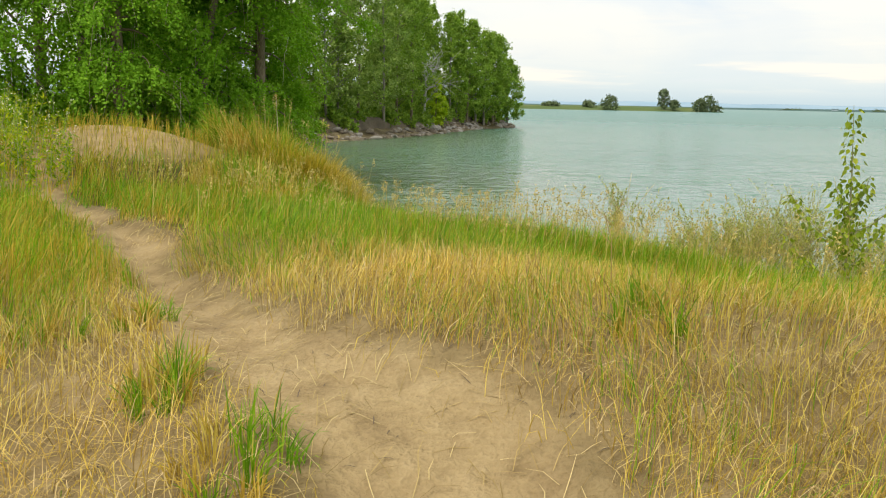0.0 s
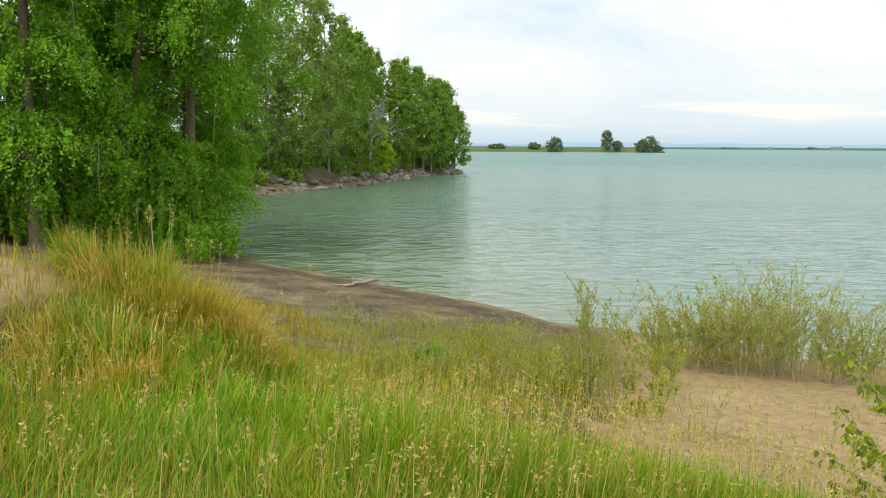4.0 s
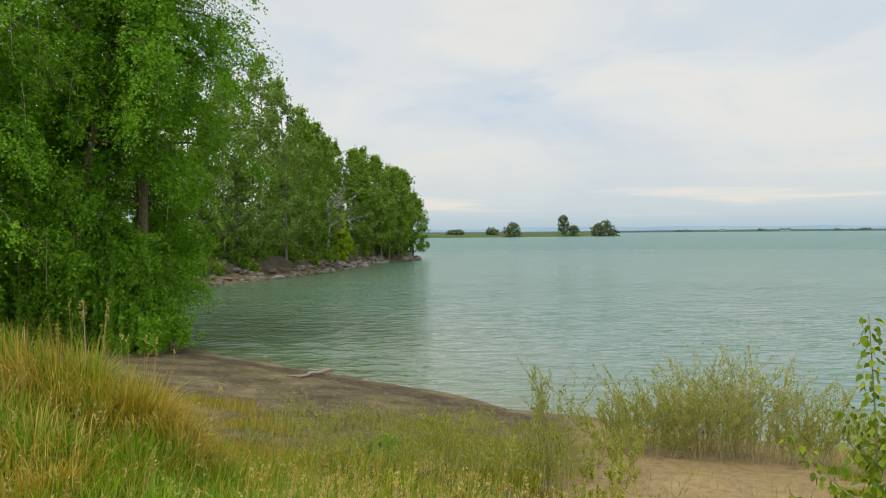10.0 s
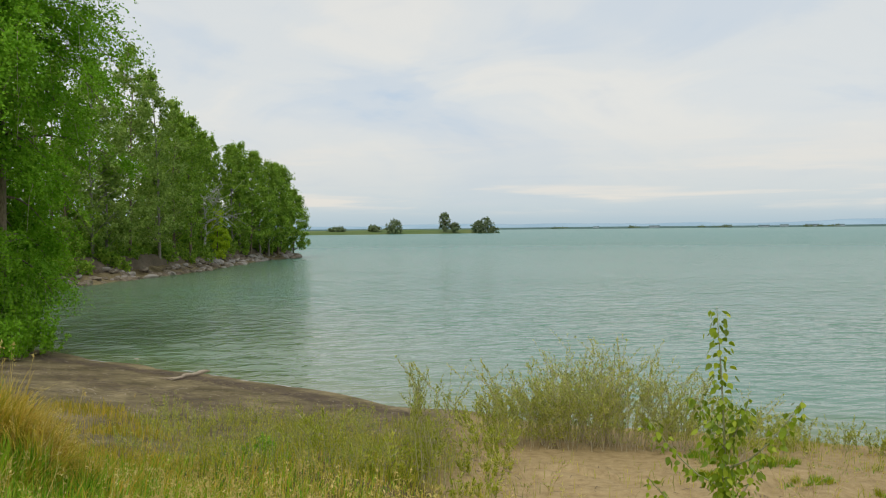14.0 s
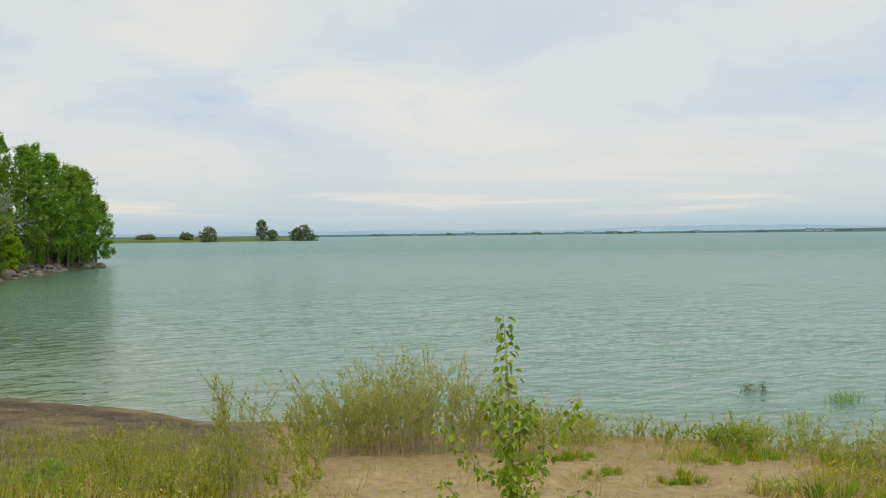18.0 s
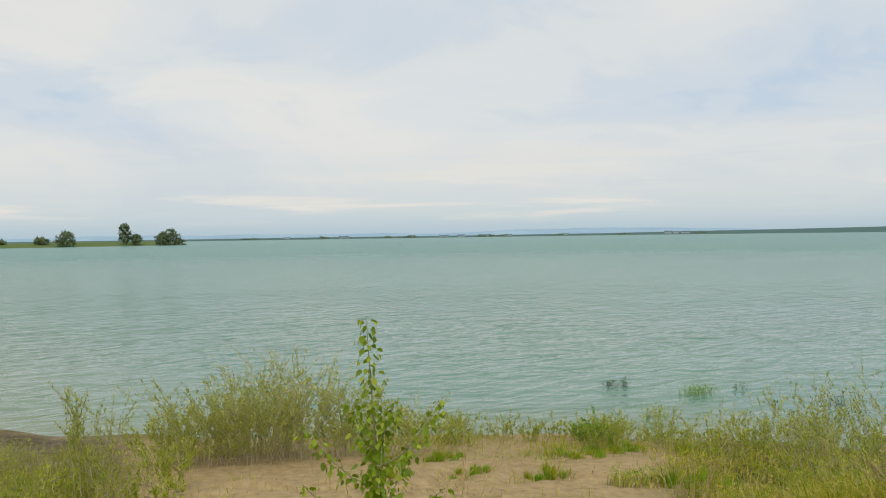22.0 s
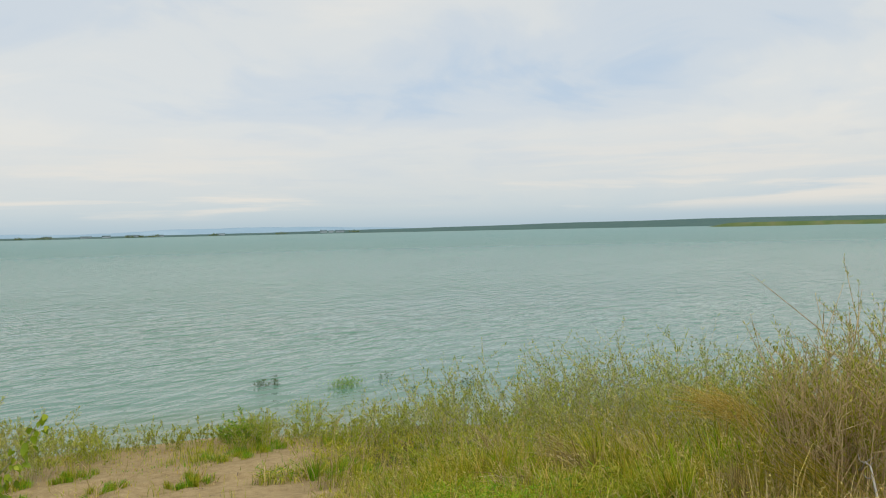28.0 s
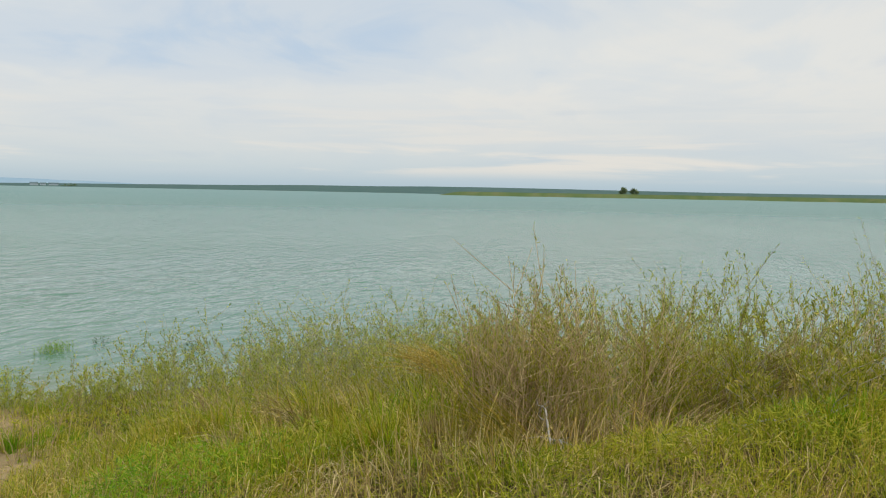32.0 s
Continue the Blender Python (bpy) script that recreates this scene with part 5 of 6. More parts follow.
dx, dy = scatter(rng, 34000, -4.5, 4.6, 11.5, 22.0)
ok = (inland(dx, dy) > 2.5) & (rng.uniform(size=len(dx)) < 0.06 + 0.9 * smooth(0.15, 0.65, wave_noise(dx, dy, 1.5, 3.7)))
for nm, pick, mt, lb in (("beach_grass", ok & (dx + dy * 0.3 > 3.9), BANK_GRASS, "tufts of olive grass on the upper beach"), ("beach_straw", ok & (dx + dy * 0.3 <= 3.9), YELLOW_GRASS, "tufts of yellowing grass on the upper beach")):
    grass_field(nm, rng, dx[pick], dy[pick], rng.uniform(0.12, 0.40, pick.sum()), np.full(pick.sum(), 0.010), 0.8, mt, lb)


# ripe stalks with seed heads
hx, hy = fan_scatter(rng, 2000, -36, 60, 3.4, 12)
hx, hy = np.concatenate([hx, rng.uniform(-0.5, 5.0, 1100)]), np.concatenate([hy, rng.uniform(3.4, 7.6, 1100)])
tk, dr, pt = cover(hx, hy)
ok = rng.uniform(size=len(hx)) < tk * (0.25 + 0.6 * pt)
hx, hy = hx[ok], hy[ok]
hz = land(hx, hy)
tips = np.stack([hx + rng.normal(0, 0.07, len(hx)) + 0.05, hy + rng.normal(0, 0.07, len(hx)), hz + rng.uniform(0.28, 0.52, len(hx)) + rng.uniform(0.1, 0.24, len(hx)) * (rng.uniform(size=len(hx)) < 0.35) * (hx > 0.3)], -1)
base_p = np.stack([hx, hy, hz - 0.02], -1)
side_w = np.concatenate([rng.normal(0, 1, (len(hx), 2)), np.zeros((len(hx), 1))], 1)
side_w = side_w / np.linalg.norm(side_w, axis=1)[:, None] * 0.0022
v = np.stack([base_p - side_w, base_p + side_w, tips + side_w * 0.6, tips - side_w * 0.6], 1).reshape(-1, 3)
hv2, hf2 = leaf_quads(rng, np.repeat(tips, 9, 0) + np.stack([rng.normal(0, 0.007, len(hx) * 9), rng.normal(0, 0.007, len(hx) * 9), rng.uniform(-0.09, 0.02, len(hx) * 9)], -1), 0.028, 0.009, -0.9)
tagged(new("seed_stalks", mesh_from("seed_stalks", np.concatenate([v, hv2]), [np.concatenate([np.arange(len(v)).reshape(-1, 4), hf2 + len(v)])], SEED)), "ripe tan grass stalks with feathery seed heads", "grass", kind="stuff")


# broken straw lying on the sand and between the tufts
def litter(name, rng, x, y, length, width, mat, label, rise=0.02):
    n = len(x)
    a = rng.uniform(0, 2 * np.pi, n)
    d = np.stack([np.cos(a), np.sin(a)], -1) * (length * rng.uniform(0.4, 1.3, n))[:, None] * 0.5
    w = np.stack([-np.sin(a), np.cos(a), 0 * a], -1) * width * 0.5
    p, q = np.stack([x - d[:, 0], y - d[:, 1]], -1), np.stack([x + d[:, 0], y + d[:, 1]], -1)
    za, zb = land(p[:, 0], p[:, 1]) + 0.006, land(q[:, 0], q[:, 1]) + 0.006
    zb = zb + rng.uniform(0, rise, n)
    m = np.concatenate([(p + q) / 2 + rng.normal(0, 0.03, (n, 2)) * length[:, None], ((za + zb) / 2 + rng.uniform(0, rise, n))[:, None]], 1)
    a3, b3 = np.concatenate([p, za[:, None]], 1), np.concatenate([q, zb[:, None]], 1)
    v = np.stack([a3 - w, a3 + w, m + w, m - w, b3 + w * 0.5, b3 - w * 0.5], 1).reshape(-1, 3)
    i = np.arange(n)[:, None] * 6
    f = np.concatenate([i + np.array([[0, 1, 2, 3]]), i + np.array([[3, 2, 4, 5]])])
    return tagged(new(name, mesh_from(name, v, [f], mat)), label, "straw", kind="stuff")


lx, ly = scatter(rng, 22000, -4.5, 4.5, -1.4, 4.5)
tk, dr, pt = cover(lx, ly)
ok = rng.uniform(size=len(lx)) < np.clip(0.04 + dr * 1.1, 0, 1) * (0.22 + 0.78 * smooth(-0.40, 0.05, path_gap(lx, ly)))
mlx, mly = scatter(rng, 38000, -3.6, 4.0, -1.7, 3.4)
_, mdr, _ = cover(mlx, mly)
worn = 0.9 * smooth(0.25, 0.6, hump(mlx, mly, -1.35, -0.25, 1.6, 1.05)) * smooth(-0.1, 0.2, path_gap(mlx, mly))
mok = rng.uniform(size=len(mlx)) < np.maximum(worn, mdr * smooth(-0.05, 0.15, path_gap(mlx, mly))) * (0.3 + 0.7 * smooth(-0.4, 0.5, wave_noise(mlx, mly, 2.7, 3.0)))
mhalf = rng.uniform(size=len(mlx)) < 0.55
litter("straw_mat", rng, mlx[mok & mhalf], mly[mok & mhalf], np.full((mok & mhalf).sum(), 0.20), 0.0022, DRY_GRASS, "tangled golden straw lying over the worn ground", 0.09)
litter("grey_straw_mat", rng, mlx[mok & ~mhalf], mly[mok & ~mhalf], np.full((mok & ~mhalf).sum(), 0.17), 0.0024, OLD_STRAW, "tangled grey-brown dead straw over the worn ground", 0.06)
litter("straw_litter", rng, lx[ok], ly[ok], np.full(ok.sum(), 0.12), 0.0026, OLD_STRAW, "broken dry straw lying on the sand", 0.02)
lx, ly = scatter(rng, 2600, -4.5, 2.0, -1.4, 5.0)
ok = (path_gap(lx, ly) < 0.45) & (rng.uniform(size=len(lx)) < 0.6)
litter("path_debris", rng, lx[ok], ly[ok], np.full(ok.sum(), 0.045), 0.0035, DEBRIS, "small brown twig crumbs scattered on the path", 0.003)
lx, ly = fan_scatter(rng, 2600, 16, 48, 9.0, 17.0)
ok = rng.uniform(size=len(lx)) < 0.08 + 0.6 * hump(lx, ly, 8.4, 12.4, 1.0, 0.7) + 0.25 * smooth(0.3, 0.8, wave_noise(lx, ly, 2.3, 4.1))
litter("sand_debris", rng, lx[ok], ly[ok], np.full(ok.sum(), 0.16), 0.012, DEBRIS, "dark dead twigs strewn over the bare sand", 0.02)
lx, ly = fan_scatter(rng, 15000, 40, 112, 5.5, 17)
tk, dr, pt = cover(lx, ly)
ok = rng.uniform(size=len(lx)) < tk * 0.6 * (0.15 + smooth(-0.3, 0.6, wave_noise(lx, ly, 1.6, 4.2)))
litter("matted_straw", rng, lx[ok], ly[ok], np.full(ok.sum(), 0.5), 0.0075, OLD_STRAW, "matted old straw among the bank grass", 0.15)
wx_, wy_ = fan_scatter(rng, 2600, 52, 112, 5.5, 12)
wk, _, _ = cover(wx_, wy_)
ok = rng.uniform(size=len(wx_)) < wk * (0.2 + 0.8 * smooth(0.0, 0.6, wave_noise(wx_, wy_, 1.3, 1.9)))
grass_field("straw_wisps", rng, wx_[ok], wy_[ok], rng.uniform(0.4, 0.85, ok.sum()), 0.0005 * np.hypot(wx_[ok], wy_[ok]) + 0.001, 1.4, DRY_GRASS, "long pale wisps of dry grass over the bank")
lx, ly = scatter(rng, 80000, -11, 9, 14, 50)
s_l = inland(lx, ly)
ok = (rng.uniform(size=len(lx)) < 1.2 * np.exp(-((s_l - 1.4) / 0.55) ** 2) + 0.4 * np.exp(-((s_l - 5.0) / 0.7) ** 2) + 0.05 * (s_l > 1)) & (s_l > 0.6) & (s_l < 12) & (lx < 5.0)
litter("wrack_line", rng, lx[ok], ly[ok], np.full(ok.sum(), 0.26), 0.026, DEBRIS, "dark line of washed-up twigs and debris on the beach", 0.012)

lx, ly = scatter(rng, 5000, -9, 5, 15, 44)
s_l = inland(lx, ly)
ok = (s_l > 1.2) & (s_l < 13) & (rng.uniform(size=len(lx)) < 0.10 + 0.5 * smooth(0.2, 0.8, wave_noise(lx, ly, 0.9, 2.6)))
litter("beach_twigs", rng, lx[ok], ly[ok], np.full(ok.sum(), 0.34), 0.024, DRIFT, "bleached twig bits scattered over the beach", 0.02)


def tussock(x, y, radius, height, count, mats, seed, label, lean=0.35, wind=(0.1, 0.0), width=0.009):
    """A clump of tall blades with stalks that overtop it."""
    r = np.random.default_rng(seed)
    root = new("grass_tussock")
    root.location = (x, y, z_at(x, y))
    tagged(root, label, "tussock")
    share = count // len(mats)
    for m in mats:
        k = max(5, int(14 * radius))
        ca, cq = r.uniform(0, 2 * np.pi, k), np.sqrt(r.uniform(0, 1, k)) * radius
        ch = r.uniform(0.6, 1.1, k)
        g = r.integers(0, k, share)
        px, py = x + cq[g] * np.cos(ca[g]) + r.normal(0, 0.10 * radius, share), y + cq[g] * np.sin(ca[g]) + r.normal(0, 0.10 * radius, share)
        v, f4, f3 = blades(r, px, py, height * ch[g] * r.uniform(0.5, 1.05, share) * (1 - 0.3 * cq[g] / radius), np.full(share, width), lean, wind, np.arctan2(py - y - cq[g] * np.sin(ca[g]) + 0.3 * (py - y), px - x - cq[g] * np.cos(ca[g]) + 0.3 * (px - x)))
        v = v - np.array(root.location)
        tagged(part("blade_mass", mesh_from("blade_mass", v, [f4, f3], m), root), kind="stuff")
    if height < 0.3:
        return root
    tp = np.stack([r.normal(0, radius * 0.5, 9), r.normal(0, radius * 0.5, 9), height * r.uniform(0.8, 1.15, 9)], -1)
    hv3, hf3 = leaf_quads(r, np.repeat(tp, 10, 0) + r.normal(0, 0.008, (90, 3)) + np.stack([0 * np.arange(90), 0 * np.arange(90), -r.uniform(0, 0.12, 90)], -1), 0.03, 0.01, -0.9)
    hp = Heap()
    for q in tp:
        hp.tube([[q[0] * 0.6, q[1] * 0.6, 0], [q[0] * 0.85, q[1] * 0.85, q[2] * 0.6], q], [0.003, 0.002, 0.001], 3)
    hp.add(hv3, hf3)
    tagged(part("seed_stalk", hp.mesh("seed_stalk", SEED), root), kind="stuff")
    return root


tussock(-2.55, 8.5, 0.75, 0.9, 5600, [YELLOW_GRASS, DRY_GRASS, GREEN_GRASS], 41, "large golden tussock of tall grass on the dune", 1.5, (0.1, 0.0), 0.007)
tussock(-2.0, 8.25, 0.6, 0.85, 3600, [YELLOW_GRASS, DRY_GRASS], 42, "dry golden tussock of grass on the dune shoulder", 1.6, (0.25, -0.1), 0.007)
tussock(-3.2, 9.2, 0.45, 0.6, 1100, [GREEN_GRASS, YELLOW_GRASS], 43, "tall green grass tuft on the dune top", 0.6)
tussock(-1.5, 7.5, 0.8, 0.6, 3200, [YELLOW_GRASS, GREEN_GRASS], 44, "mixed green and yellow tussock below the dune", 1.3)
tussock(-2.3, 7.1, 0.9, 0.55, 3200, [DRY_GRASS, YELLOW_GRASS, GREEN_GRASS], 45, "matted tan and green tussock below the dune", 1.6)
for x, y, r, h, sd in ((-1.15, -0.1, 0.16, 0.26, 71), (-0.85, -0.45, 0.2, 0.28, 72), (-1.9, 0.5, 0.2, 0.24, 73), (-2.4, 0.1, 0.22, 0.26, 74), (-1.55, 0.75, 0.14, 0.2, 75), (-0.45, 1.3, 0.16, 0.22, 76), (0.5, 0.15, 0.18, 0.26, 77), (-0.75, 1.75, 0.15, 0.25, 78)):
    tussock(x, y, r, h, 320, [GREEN_GRASS, DRY_GRASS], sd, "small green and straw tuft beside the trodden path", 0.9, (0.1, 0.0), 0.005)
for x, y, r, h, sd in ((10.4, 13.2, 0.4, 0.25, 46), (11.4, 12.12, 0.4, 0.3, 47), (8.9, 13.9, 0.4, 0.3, 48), (13.8, 13.7, 0.6, 0.28, 49), (14.7, 13.8, 0.6, 0.3, 50), (15.7, 13.9, 0.6, 0.32, 51), (12.8, 10.0, 0.45, 0.55, 58), (13.4, 9.6, 0.5, 0.5, 59), (11.0, 15.0, 0.5, 0.35, 52), (9.9, 15.6, 0.5, 0.35, 53), (16.4, 12.4, 0.6, 0.45, 54)):
    tussock(x, y, r, h, 700, [BANK_GRASS, GREEN_GRASS], sd, "low green grass clump at the edge of the sand", 0.7)
tussock(7.0, 0.9, 0.3, 0.6, 500, [OLD_STRAW, YELLOW_GRASS], 57, "tan straw tuft at the foot of a willow bush", 0.5, (0.1, 0.0), 0.006)
for x, y, r, h, sd in ((8.0, 5.2, 0.6, 0.55, 61), (8.5, 4.2, 0.6, 0.6, 62), (8.0, 3.1, 0.6, 0.6, 63), (7.6, 2.1, 0.55, 0.6, 64), (7.0, 1.5, 0.5, 0.55, 65), (8.6, 6.3, 0.5, 0.45, 66), (6.8, -1.5, 0.5, 0.35, 68), (9.6, 6.6, 0.5, 0.5, 69), (9.4, 5.6, 0.6, 0.75, 81), (9.2, 4.6, 0.6, 0.8, 82), (8.9, 3.5, 0.6, 0.8, 83), (8.5, 2.7, 0.55, 0.8, 84), (8.0, 1.9, 0.5, 0.75, 85), (10.2, 6.0, 0.6, 0.7, 86), (10.0, 4.2, 0.7, 0.95, 87), (9.6, 3.0, 0.7, 1.0, 88), (9.2, 1.9, 0.7, 1.0, 96), (8.8, 1.2, 0.6, 1.0, 97), (10.4, 5.2, 0.7, 0.9, 98), (10.6, 3.6, 0.7, 1.0, 99), (7.4, 3.8, 0.6, 0.5, 89), (7.2, 2.9, 0.6, 0.5, 90), (6.6, 2.1, 0.5, 0.45, 91), (7.4, 4.8, 0.6, 0.45, 92), (6.5, 0.6, 0.5, 0.4, 93), (6.9, -2.0, 0.55, 0.5, 95)):
    tussock(x, y, r, h * 0.95, 1300, [BANK_GRASS, LUSH if sd % 2 else BANK_GRASS, OLD_STRAW if sd % 3 == 0 else YELLOW_GRASS], sd, "soft yellow-green grass hummock on the lake bank", 1.3, (0.5 * math.sin(sd * 1.7), 0.5 * math.cos(sd * 2.3)), 0.011)


# ---- weeds and low growth ----
def weed(name, x, y, radius, height, stems, mat, seed, label, leaf_len=0.06, leaf_w=0.025, flowers=0, per=26):
    r = np.random.default_rng(seed)
    root = new(name)
    z0 = z_at(x, y)
    root.location = (x, y, z0)
    tagged(root, label, "weed")
    hp = Heap()
    cs, tops = [], []
    for n in range(stems):
        a, q = r.uniform(0, 2 * math.pi), math.sqrt(r.uniform()) * radius
        bx, by = q * math.cos(a), q * math.sin(a)
        bz = z_at(x + bx, y + by) - z0 - 0.02
        h = height * r.uniform(0.5, 1.05) * (1 - 0.3 * q / radius)
        tip = np.array([bx * 1.25 + r.normal(0, 0.08 * height), by * 1.25 + r.normal(0, 0.08 * height), bz + h])
        b0 = np.array([bx, by, bz])
        hp.tube([b0, (b0 + tip) / 2 + r.normal(0, 0.02, 3), tip], [0.005, 0.0035, 0.002], 3)
        w = r.uniform(0.15, 1, per)[:, None]
        cs.append(b0 * (1 - w) + tip * w)
        tops.append(tip)
    v, f = leaf_quads(r, np.concatenate(cs), leaf_len, leaf_w, -0.2)
    tagged(part("branchwork", hp.mesh("branchwork", SAP_STEM), root), kind="stuff")
    tagged(part("foliage", mesh_from("foliage", v, [f], mat), root), kind="stuff")
    if flowers:
        tp = np.array(tops)[r.integers(0, stems, flowers)] + r.normal(0, 0.025, (flowers, 3))
        v, f = leaf_quads(r, tp, 0.025, 0.02, -0.5)
        tagged(part("blossom", mesh_from("blossom", v, [f], FLOWER), root, "small whitish flower heads"), kind="stuff")
    return root


weed("leafy_weed", -5.6, 7.0, 0.8, 0.95, 70, LUSH, 601, "bright yellow-green leafy weed beside the dune path", 0.06, 0.014, 220, 46)
weed("leafy_weed", -4.8, 6.3, 0.45, 0.75, 36, LUSH, 602, "bright green leafy weed beside the dune path", 0.06, 0.018, 40, 40)
weed("leafy_weed", -6.9, 8.0, 1.0, 1.1, 70, LUSH, 603, "bright yellow-green leafy weed beside the dune path", 0.06, 0.014, 120, 46)
weed("leafy_weed", -7.9, 10.0, 1.0, 1.3, 60, LUSH, 604, "tall yellow-green weeds behind the dune", 0.09, 0.03, 200)
weed("broadleaf_weed", 0.55, 14.2, 0.22, 0.55, 16, POPLAR_LEAF, 605, "dark green broadleaf weed on the upper beach", 0.09, 0.05)
for n in range(52):
    rr = np.random.default_rng(700 + n)
    x, y = rr.uniform(-1.6, 4.8), rr.uniform(11.5, 18.5) if n < 30 else rr.uniform(15.5, 22.0)
    weed("willow_sprout", x, y, rr.uniform(0.35, 0.7), rr.uniform(0.45, 0.9), 22, WILLOW_LEAF if n % 3 == 0 else BUSH_LEAF, 720 + n, "low feathery yellow-green willow sprouts on the sand", 0.055, 0.008, 0, 34)
# undergrowth under the near trees
for n in range(20):
    rr = np.random.default_rng(760 + n)
    x, y = -22 + 0.72 * n + rr.uniform(-0.5, 0.5), 31.5 + 0.36 * n + rr.uniform(-1, 1.6) + (2.0 if n % 2 else 0.0)
    weed("understorey_bush", x, y, 1.3, rr.uniform(2.2, 4.8) * (0.75 if n > 15 else 1.0), 60, POPLAR_LEAF, 780 + n, "dark green undergrowth at the foot of the trees", 0.17, 0.11, 0, 36)

for n, (x, y, h, rad) in enumerate([(-14.4, 36.6, 6.5, 1.6), (-12.9, 37.6, 7.0, 1.7), (-11.6, 38.8, 6.5, 1.7), (-10.4, 39.8, 5.5, 1.6), (-16.6, 35.4, 6.0, 1.7), (-9.6, 41.0, 3.6, 1.2), (-18.6, 34.2, 6.0, 1.7)]):
    weed("understorey_bush", x, y, rad, h, 80, POPLAR_LEAF, 840 + n, "tall leafy cottonwood suckers round the trunks", 0.15, 0.105, 0, 52)


# ---- driftwood ----
def driftwood(x, y, length, turn, radius, seed, label, fork=True):
    r = np.random.default_rng(seed)
    root = new("driftwood_log")
    c, s = math.cos(radians(turn)), math.sin(radians(turn))
    root.location = (x, y, z_at(x, y))
    tagged(root, label, "driftwood")
    u = np.linspace(-0.5, 0.5, 13)
    side = length * (0.05 * np.sin(u * 6.5 + seed) + 0.018 * np.sin(u * 17 + seed))
    px, py = u * length * c - side * s, u * length * s + side * c
    pz = land(x + px, y + py) - z_at(x, y) + radius * 0.7 + 0.16 * length * np.clip(u - 0.18, 0, 1)
    hp = Heap()
    hp.tube(np.stack([px, py, pz], -1), radius * np.interp(u, [-0.5, -0.3, 0.0, 0.3, 0.44, 0.5], [0.18, 0.55, 0.85, 1.0, 0.9, 0.35]) * (1 + 0.12 * np.sin(u * 23)), 8)
    part("trunk", hp.mesh("trunk", DRIFT, True), root, "bleached barkless wood")
    if fork:
        bh = Heap()
        i = 4
        p = np.array([px[i], py[i], pz[i]])
        e = np.array([-c * 0.7 - s * 0.5, -s * 0.7 + c * 0.5, 0.03])
        bh.tube([p, p + e * length * 0.2, p + e * length * 0.36 + [0, 0, 0.05]], [radius * 0.6, radius * 0.4, radius * 0.15], 6)
        part("branch", bh.mesh("branch", DRIFT, True), root)
    return root


driftwood(-1.45, 31.2, 2.7, 62, 0.085, 1, "bleached driftwood log lying on the damp beach")
driftwood(-4.3, 38.4, 1.6, -40, 0.05, 2, "thin dark driftwood branch at the waterline", False)


# ---- headland rocks, bank and slab ----
def boulder(seed, mat):
    bm = bmesh.new()
    bmesh.ops.create_icosphere(bm, subdivisions=2, radius=1.0)
    off = Vector((seed * 3.1, seed * 1.7, seed))
    for vtx in bm.verts:
        n = noise.noise(vtx.co * 1.1 + off) * 0.45 + noise.noise(vtx.co * 2.7 + off) * 0.18
        vtx.co *= 1 + n
        vtx.co.z *= 0.62
        for ax in range(3):
            vtx.co[ax] = round(vtx.co[ax] * 3.2) / 3.2 * 0.45 + vtx.co[ax] * 0.55
    me = bpy.data.meshes.new("boulder")
    bm.to_mesh(me)
    bm.free()
    me.materials.append(mat)
    return me


ROCKS = [boulder(n, ROCK if n % 4 else PALE_ROCK) for n in range(6)]
rng = np.random.default_rng(55)
head = [(-18.5, 88.2), (-13.9, 92.8), (-12.2, 98.5), (-8.6, 106.5), (-4.4, 117.5), (1.2, 139), (7.9, 160), (13.9, 169.5)]
seg_len = [math.dist(a, b) for a, b in zip(head, head[1:])]
for n in range(230):
    q = rng.uniform(0.02, 1.0) ** 0.85 * sum(seg_len)
    if n > 205:
        q = sum(seg_len) * rng.uniform(0.93, 1.0)
    for (a, b), L in zip(zip(head, head[1:]), seg_len):
        if q <= L:
            break
        q -= L
    q = min(q / L, 1.0)
    x, y = a[0] + (b[0] - a[0]) * q, a[1] + (b[1] - a[1]) * q
    nx, ny = -(b[1] - a[1]) / L, (b[0] - a[0]) / L
    k = rng.uniform(-0.9, 2.6)
    x, y = x + nx * k, y + ny * k
    sc = rng.uniform(0.28, 0.62) * (1.4 if n > 205 else 1.0)
    ob = new("shore_rock", ROCKS[n % 6])
    ob.matrix_world = Matrix.Translation((x, y, max(z_at(x, y), -0.1) + sc * 0.2)) @ pose(0, 0, 0, rng.uniform(-15, 15), rng.uniform(-15, 15), rng.uniform(0, 360)) @ Matrix.Diagonal((sc * rng.uniform(0.8, 1.6), sc, sc, 1))
    tagged(ob, "weathered brown boulder on the rocky headland shore", "rock", "headland rocks")


def box_part(name, size, mat, parent, at=(0, 0, 0), turn=(0, 0, 0), bevel=0.05, label=""):
    bm = bmesh.new()
    bmesh.ops.create_cube(bm, size=1.0)
    for vtx in bm.verts:
        vtx.co = Vector((vtx.co.x * size[0], vtx.co.y * size[1], vtx.co.z * size[2]))
    bmesh.ops.bevel(bm, geom=bm.edges[:], offset=bevel, segments=2, affect="EDGES")
    me = bpy.data.meshes.new(name)
    bm.to_mesh(me)
    bm.free()
    me.materials.append(mat)
    ob = new(name, me)
    ob.parent = parent
    ob.matrix_local = pose(*at, *turn)
    return tagged(ob, label)


slab = box_part("stone_slab", (3.4, 1.6, 0.35), PALE_ROCK, None, (-12.15, 102.5, 0.42), (4, -7, 62), 0.06)
tagged(slab, "pale flat slab tilted on the headland shore", "slab")

